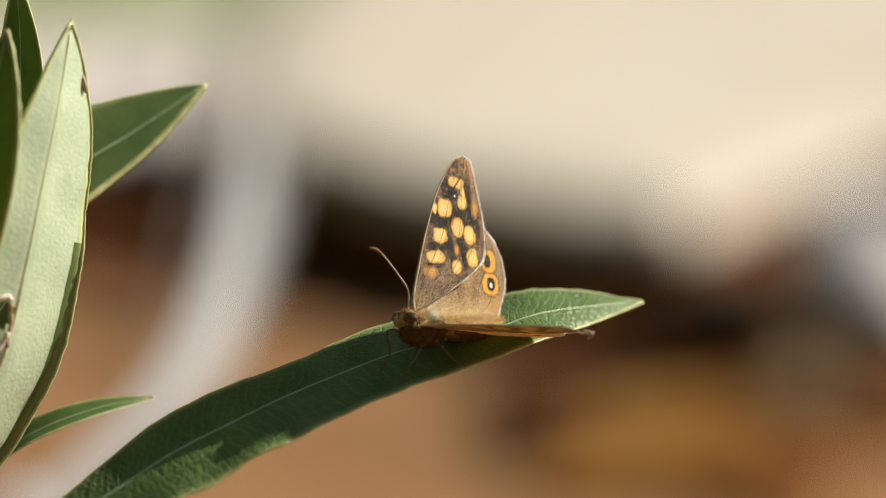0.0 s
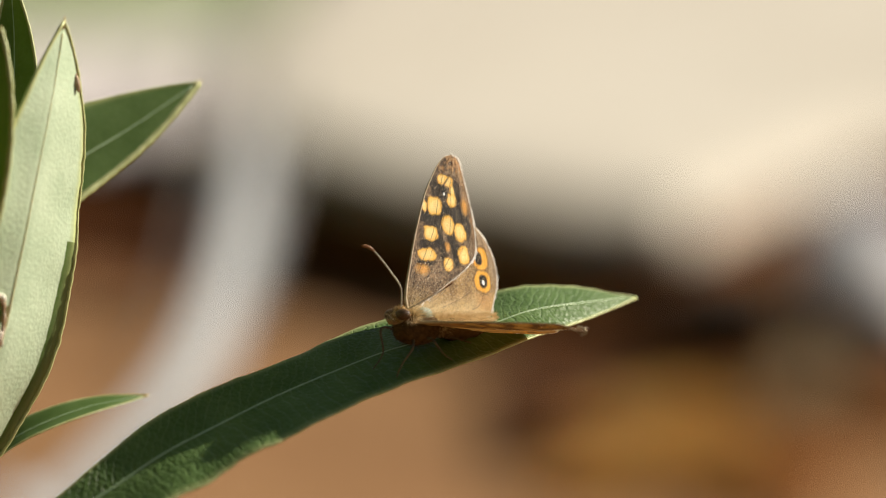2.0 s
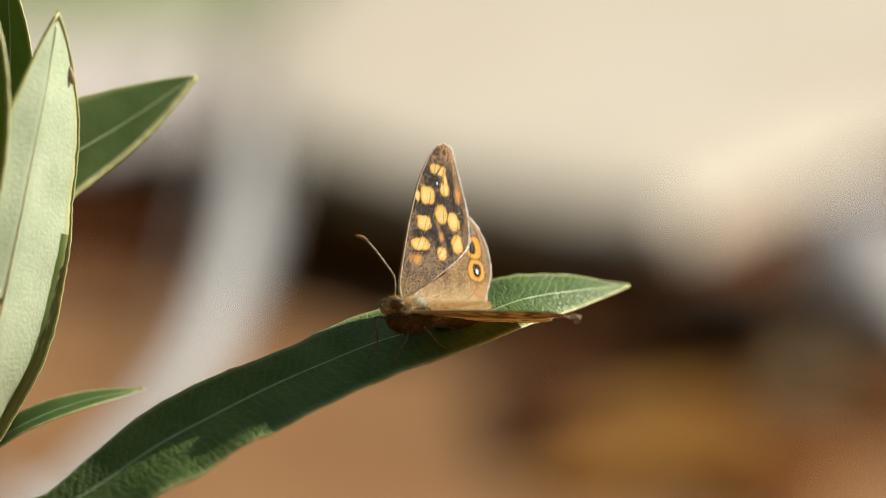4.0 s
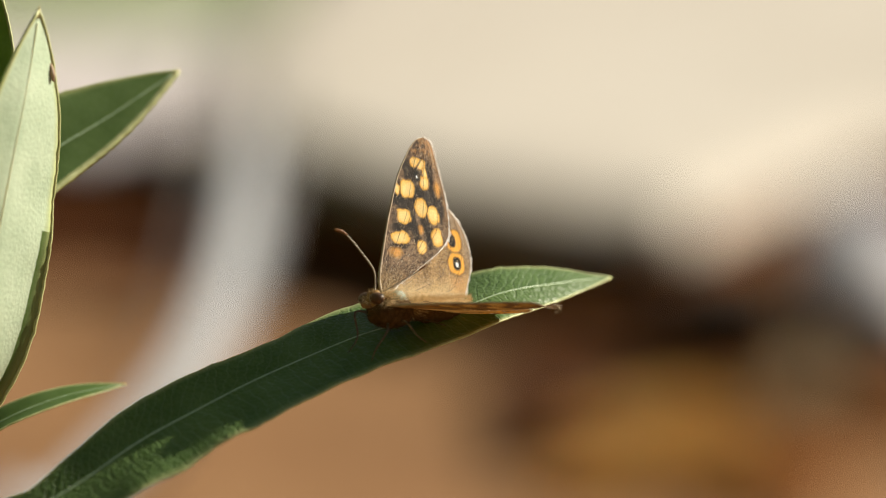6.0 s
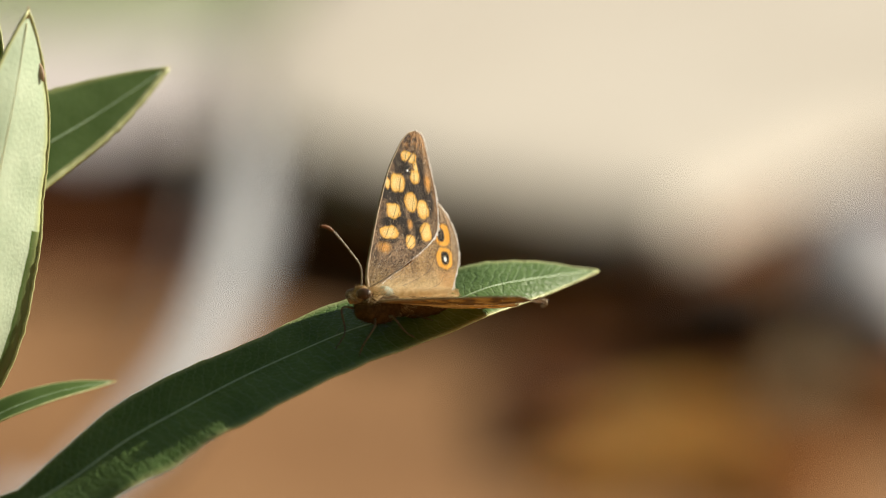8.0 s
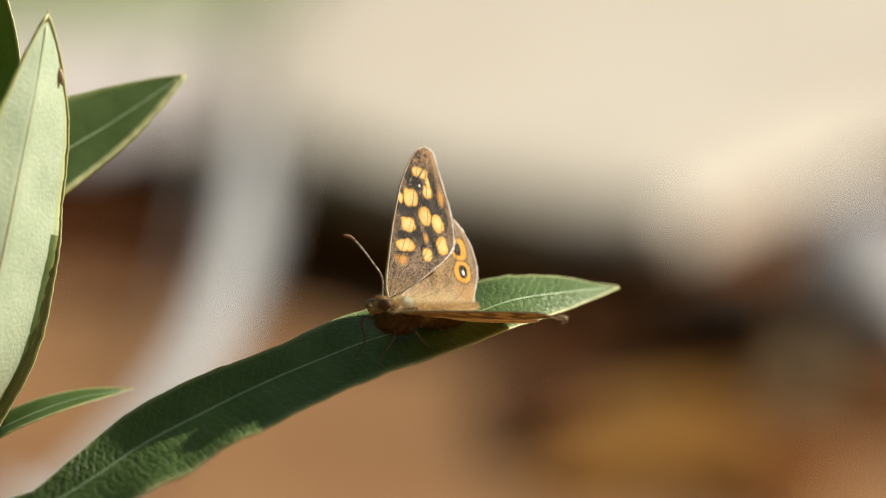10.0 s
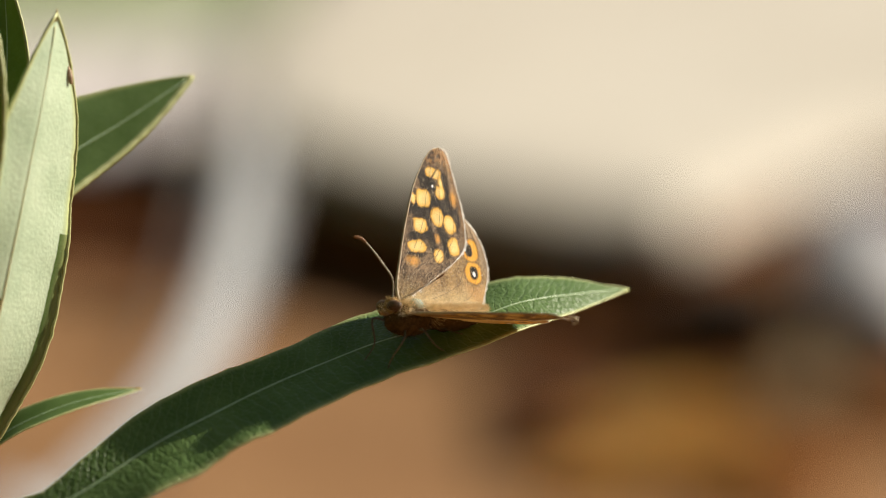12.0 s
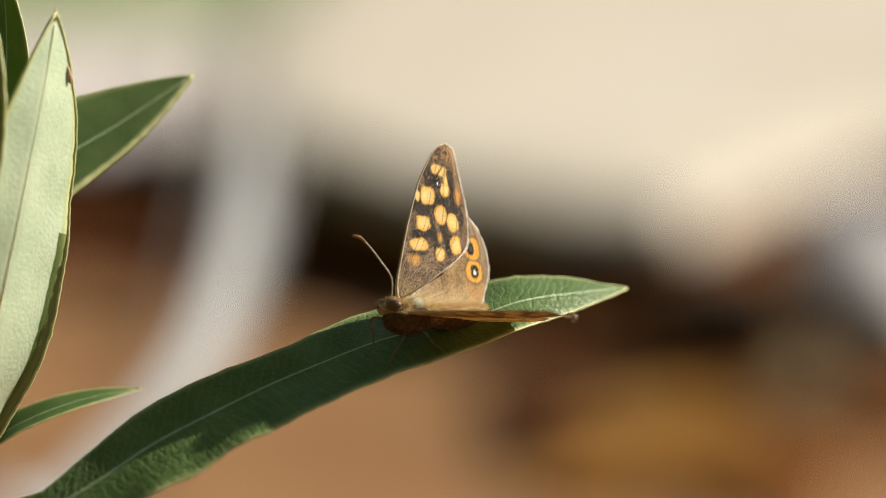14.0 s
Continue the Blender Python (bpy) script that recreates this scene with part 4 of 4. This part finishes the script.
dry_blade([(-0.122, 2.000, 0.104), (-0.099, 2.000, 0.128), (-0.078, 2.000, 0.157), (-0.064, 2.000, 0.191), (-0.055, 2.000, 0.223), (-0.051, 2.000, 0.248), (-0.049, 2.000, 0.267)], 0.0034, "bleached grass blade beside another, blurred")
dry_blade([(-0.154, 2.250, 0.046), (-0.133, 2.250, 0.076), (-0.107, 2.250, 0.124), (-0.093, 2.250, 0.171), (-0.086, 2.250, 0.214), (-0.083, 2.250, 0.265)], 0.0022, "thin bleached grass stalk, upright and blurred")


def build_sky_blocker():
    """An unseen dark leafy screen round the back of the camera and along the shaded side, added to block skylight."""
    random.seed(33)
    bm = bmesh.new()
    path = [Vector((-1.9, 7.0, 0)), Vector((-1.7, 2.0, 0)), Vector((-1.5, -1.2, 0)), Vector((-0.3, -2.0, 0)), Vector((1.2, -2.1, 0))]
    line = spline(path, 60)
    for i in range(9000):
        p = Vector(line[random.randrange(60)]) + Vector((random.gauss(0, 0.16), random.gauss(0, 0.16), random.uniform(0, 4.6)))
        d = Vector((random.gauss(0, 1), random.gauss(0, 1), random.gauss(0, 1))).normalized()
        e = d.orthogonal().normalized() * 0.035
        f = d * random.uniform(0.09, 0.16)
        bm.faces.new([bm.verts.new(q) for q in (p - f, p + e, p + f, p - e)])
    for a, b in zip(line, line[1:]):
        v = [bm.verts.new(q) for q in (Vector(a), Vector(b), Vector(b) + Vector((0, 0, 4.5)), Vector(a) + Vector((0, 0, 4.5)))]
        bm.faces.new(v)
    tagged(part("hedge", bm, SKY_BLOCKER, None, "", False), "unseen dark green leafy screen blocking skylight", "hedge", kind="stuff")


# out of view; added only to cut the sky's fill light
build_sky_blocker()


# ---- movement ----
PIVOT = Vector((-5.08, -10.50, 0.00)) * MM


def swing(across, up, roll=0.0):
    """A part's place on the branch after a sway in millimetres and a roll in degrees about the perch."""
    return Matrix.Translation(Vector((across, up, 0)) * MM) @ Matrix.Translation(PIVOT) @ Matrix.Rotation(radians(roll), 4, 'Z') @ Matrix.Translation(-PIVOT)


def perch(across, up, roll):
    return VIEW @ swing(across, up, roll)


def motions():
    walk(BRANCH, [(t, VIEW @ m) for t, m in [
        (0.0, swing(0.00, 0.00)),
        (0.3, swing(-0.43, -0.11)),
        (0.5, swing(0.45, -0.19)),
        (0.6, swing(0.91, -0.20)),
        (0.7, swing(0.70, -0.21)),
        (0.8, swing(-0.08, -0.23)),
        (1.0, swing(-0.06, -0.25)),
        (1.2, swing(0.29, -0.15)),
        (1.5, swing(-0.19, 0.00)),
        (1.7, swing(-0.14, 0.13)),
        (1.8, swing(-0.78, 0.19)),
        (2.0, swing(-0.89, 0.32)),
        (2.5, swing(-1.02, 0.51)),
        (3.0, swing(-1.53, 0.83)),
        (3.2, swing(-1.36, 0.83)),
        (5.3, swing(-4.07, 2.04)),
        (5.5, swing(-4.72, 2.04)),
        (6.0, swing(-4.21, 2.04)),
        (6.5, swing(-3.51, 1.85)),
        (6.7, swing(-3.28, 1.76)),
        (6.8, swing(-4.57, 2.28)),
        (6.9, swing(-6.09, 2.90)),
        (7.0, swing(-8.04, 3.70)),
        (7.1, swing(-8.34, 3.75)),
        (7.2, swing(-7.93, 3.48)),
        (7.4, swing(-6.39, 3.45)),
        (7.5, swing(-5.93, 3.38)),
        (7.6, swing(-5.33, 2.48)),
        (7.8, swing(-5.96, 2.33)),
        (8.0, swing(-5.80, 2.49)),
        (8.2, swing(-5.75, 2.49)),
        (10.3, swing(-2.41, 1.28)),
        (10.5, swing(-1.91, 1.28)),
        (11.0, swing(-1.85, 1.21)),
        (11.5, swing(-1.91, 1.21)),
        (12.0, swing(-1.98, 1.28)),
        (12.5, swing(-2.17, 1.34)),
        (13.0, swing(-2.42, 1.40)),
        (13.5, swing(-2.23, 1.41)),
        (14.0, swing(-2.04, 1.34)),
    ]])
    walk(PERCH_LEAF, [
        (0.0, swing(0.00, 0.00, 0.00)),
        (0.3, swing(0.04, -0.11, 0.00)),
        (0.5, swing(0.06, -0.19, 0.00)),
        (0.6, swing(0.03, -0.15, 0.04)),
        (0.7, swing(0.01, -0.11, 0.08)),
        (0.8, swing(-0.02, -0.08, 0.13)),
        (1.0, swing(-0.07, 0.00, 0.21)),
        (1.2, swing(-0.12, 0.05, 0.21)),
        (1.5, swing(-0.19, 0.13, 0.21)),
        (1.7, swing(-0.17, 0.10, 0.29)),
        (1.8, swing(-0.15, 0.09, 0.32)),
        (2.0, swing(-0.13, 0.06, 0.40)),
        (2.5, swing(-0.26, 0.26, 0.40)),
        (3.0, swing(-0.39, 0.58, 0.60)),
        (3.2, swing(-0.39, 0.58, 0.60)),
        (5.3, swing(-0.90, 0.90, 1.61)),
        (5.5, swing(-0.90, 0.90, 1.61)),
        (6.0, swing(-0.64, 0.77, 1.43)),
        (6.5, swing(-0.83, 1.09, 1.21)),
        (6.7, swing(-0.81, 1.09, 1.13)),
        (6.8, swing(-0.94, 1.08, 1.59)),
        (6.9, swing(-1.09, 1.06, 2.14)),
        (7.0, swing(-1.28, 1.03, 2.84)),
        (7.1, swing(-1.28, 1.03, 2.84)),
        (7.2, swing(-1.26, 1.03, 2.79)),
        (7.4, swing(-0.94, 0.98, 2.06)),
        (7.5, swing(-0.84, 0.96, 1.84)),
        (7.6, swing(-0.84, 0.96, 1.84)),
        (7.8, swing(-0.91, 0.96, 1.94)),
        (8.0, swing(-0.97, 0.96, 2.05)),
        (8.2, swing(-0.97, 0.96, 2.05)),
        (10.3, swing(-0.35, 0.54, 0.35)),
        (10.5, swing(-0.35, 0.54, 0.35)),
        (11.0, swing(-0.41, 0.49, 0.35)),
        (11.5, swing(-0.22, 0.49, 0.37)),
        (12.0, swing(-0.28, 0.42, 0.33)),
        (12.5, swing(-0.35, 0.36, 0.35)),
        (13.0, swing(-0.35, 0.30, 0.53)),
        (13.5, swing(-0.41, 0.55, 0.33)),
        (14.0, swing(-0.35, 0.48, 0.36)),
    ])
    walk(UPRIGHT_LEAF, [
        (0.0, swing(0.00, 0.00)),
        (0.3, swing(0.04, -0.04)),
        (0.5, swing(0.07, -0.06)),
        (0.6, swing(0.04, -0.10)),
        (0.7, swing(0.02, -0.14)),
        (0.8, swing(-0.01, -0.17)),
        (1.0, swing(-0.06, -0.25)),
        (1.2, swing(-0.06, -0.25)),
        (1.5, swing(-0.06, -0.25)),
        (1.7, swing(-0.09, -0.23)),
        (1.8, swing(-0.10, -0.21)),
        (2.0, swing(-0.13, -0.19)),
        (2.5, swing(-0.25, 0.00)),
        (3.0, swing(-0.38, 0.32)),
        (3.2, swing(-0.38, 0.32)),
        (5.3, swing(-0.50, -0.51)),
        (5.5, swing(-0.50, -0.51)),
        (6.0, swing(-0.50, -0.38)),
        (6.5, swing(-0.32, -0.19)),
        (6.7, swing(-0.32, -0.14)),
        (6.8, swing(-0.33, -0.45)),
        (6.9, swing(-0.35, -0.81)),
        (7.0, swing(-0.38, -1.28)),
        (7.1, swing(-0.38, -1.28)),
        (7.2, swing(-0.37, -1.25)),
        (7.4, swing(-0.23, -0.83)),
        (7.5, swing(-0.19, -0.70)),
        (7.6, swing(-0.19, -0.70)),
        (7.8, swing(-0.32, -0.76)),
        (8.0, swing(-0.45, -0.83)),
        (8.2, swing(-0.45, -0.83)),
        (10.3, swing(-0.06, -0.18)),
        (10.5, swing(-0.06, -0.18)),
        (11.0, swing(-0.12, -0.11)),
        (11.5, swing(-0.06, 0.01)),
        (12.0, swing(-0.13, -0.05)),
        (12.5, swing(-0.19, -0.24)),
        (13.0, swing(-0.20, -0.18)),
        (13.5, swing(-0.26, -0.05)),
        (14.0, swing(-0.20, 0.02)),
    ])
    walk(BUTTERFLY, [
        (0.0, perch(0.00, 0.00, 0.00)),
        (0.3, perch(-0.39, -0.23, 0.00)),
        (0.5, perch(0.51, -0.38, 0.00)),
        (0.6, perch(0.94, -0.35, 0.04)),
        (0.7, perch(0.70, -0.33, 0.08)),
        (0.8, perch(-0.09, -0.30, 0.13)),
        (1.0, perch(-0.13, -0.25, 0.21)),
        (1.2, perch(0.17, -0.10, 0.21)),
        (1.5, perch(-0.38, 0.13, 0.21)),
        (1.7, perch(-0.31, 0.23, 0.29)),
        (1.8, perch(-0.93, 0.28, 0.32)),
        (2.0, perch(-1.02, 0.38, 0.40)),
        (2.5, perch(-1.28, 0.77, 0.40)),
        (3.0, perch(-1.92, 1.41, 0.60)),
        (3.2, perch(-1.75, 1.41, 0.60)),
        (5.3, perch(-4.97, 2.94, 1.61)),
        (5.5, perch(-5.62, 2.94, 1.61)),
        (6.0, perch(-4.85, 2.81, 1.43)),
        (6.5, perch(-4.34, 2.94, 1.21)),
        (6.7, perch(-4.09, 2.85, 1.13)),
        (6.8, perch(-5.51, 3.36, 1.59)),
        (6.9, perch(-7.18, 3.96, 2.14)),
        (7.0, perch(-9.32, 4.73, 2.84)),
        (7.1, perch(-9.62, 4.78, 2.84)),
        (7.2, perch(-9.19, 4.51, 2.79)),
        (7.4, perch(-7.33, 4.43, 2.06)),
        (7.5, perch(-6.77, 4.34, 1.84)),
        (7.6, perch(-6.17, 3.44, 1.84)),
        (7.8, perch(-6.87, 3.29, 1.94)),
        (8.0, perch(-6.77, 3.45, 2.05)),
        (8.2, perch(-6.72, 3.45, 2.05)),
        (10.3, perch(-2.76, 1.82, 0.35)),
        (10.5, perch(-2.26, 1.82, 0.35)),
        (11.0, perch(-2.26, 1.70, 0.35)),
        (11.5, perch(-2.13, 1.70, 0.37)),
        (12.0, perch(-2.26, 1.70, 0.33)),
        (12.5, perch(-2.52, 1.70, 0.35)),
        (13.0, perch(-2.77, 1.70, 0.53)),
        (13.5, perch(-2.64, 1.96, 0.33)),
        (14.0, perch(-2.39, 1.82, 0.36)),
    ])
    lean = [
        (0.0, raised(0.00)),
        (0.3, raised(-0.70)),
        (0.5, raised(-1.16)),
        (0.6, raised(-0.87)),
        (0.7, raised(-0.59)),
        (0.8, raised(-0.30)),
        (1.0, raised(0.27)),
        (1.2, raised(-0.01)),
        (1.5, raised(-0.44)),
        (1.7, raised(-1.04)),
        (1.8, raised(-1.34)),
        (2.0, raised(-1.94)),
        (2.5, raised(-2.07)),
        (3.0, raised(-2.79)),
        (3.2, raised(-2.79)),
        (5.3, raised(0.23)),
        (5.5, raised(0.23)),
        (6.0, raised(-1.56)),
        (6.5, raised(-3.60)),
        (6.7, raised(-3.63)),
        (6.8, raised(-3.48)),
        (6.9, raised(-3.31)),
        (7.0, raised(-3.09)),
        (7.1, raised(-3.09)),
        (7.2, raised(-3.13)),
        (7.4, raised(-3.64)),
        (7.5, raised(-3.80)),
        (7.6, raised(-2.80)),
        (7.8, raised(-0.99)),
        (8.0, raised(1.81)),
        (8.2, raised(-0.99)),
        (10.3, raised(-6.03)),
        (10.5, raised(-6.03)),
        (11.0, raised(-5.57)),
        (11.5, raised(-5.83)),
        (12.0, raised(-4.34)),
        (12.5, raised(-2.47)),
        (13.0, raised(-1.19)),
        (13.5, raised(-1.34)),
        (14.0, raised(-0.33)),
    ]
    lift = [
        (0.0, lowered(-1.20)),
        (0.3, lowered(-1.24)),
        (0.5, lowered(-1.27)),
        (0.6, lowered(-1.27)),
        (0.7, lowered(-1.26)),
        (0.8, lowered(-1.26)),
        (1.0, lowered(-1.25)),
        (1.2, lowered(-1.25)),
        (1.5, lowered(-1.25)),
        (1.7, lowered(-1.27)),
        (1.8, lowered(-1.28)),
        (2.0, lowered(-1.30)),
        (2.5, lowered(-1.30)),
        (3.0, lowered(-1.30)),
        (3.2, lowered(-1.30)),
        (5.3, lowered(-1.20)),
        (5.5, lowered(-1.20)),
        (6.0, lowered(-0.76)),
        (6.5, lowered(-0.53)),
        (6.7, lowered(-0.53)),
        (6.8, lowered(-0.51)),
        (6.9, lowered(-0.49)),
        (7.0, lowered(-0.46)),
        (7.1, lowered(-0.46)),
        (7.2, lowered(4.04)),
        (7.4, lowered(-0.50)),
        (7.5, lowered(-0.51)),
        (7.6, lowered(-0.51)),
        (7.8, lowered(-0.68)),
        (8.0, lowered(-0.84)),
        (8.2, lowered(-0.84)),
        (10.3, lowered(-1.16)),
        (10.5, lowered(-1.16)),
        (11.0, lowered(-1.21)),
        (11.5, lowered(-1.14)),
        (12.0, lowered(-0.91)),
        (12.5, lowered(-0.76)),
        (13.0, lowered(-0.68)),
        (13.5, lowered(-0.56)),
        (14.0, lowered(-0.49)),
    ]
    for (fw, hw, sweep, drop), rows in zip(WINGS, (lean, lift)):
        walk(fw, [(t, m @ sweep) for t, m in rows])
        walk(hw, [(t, m @ drop) for t, m in rows])


motions()
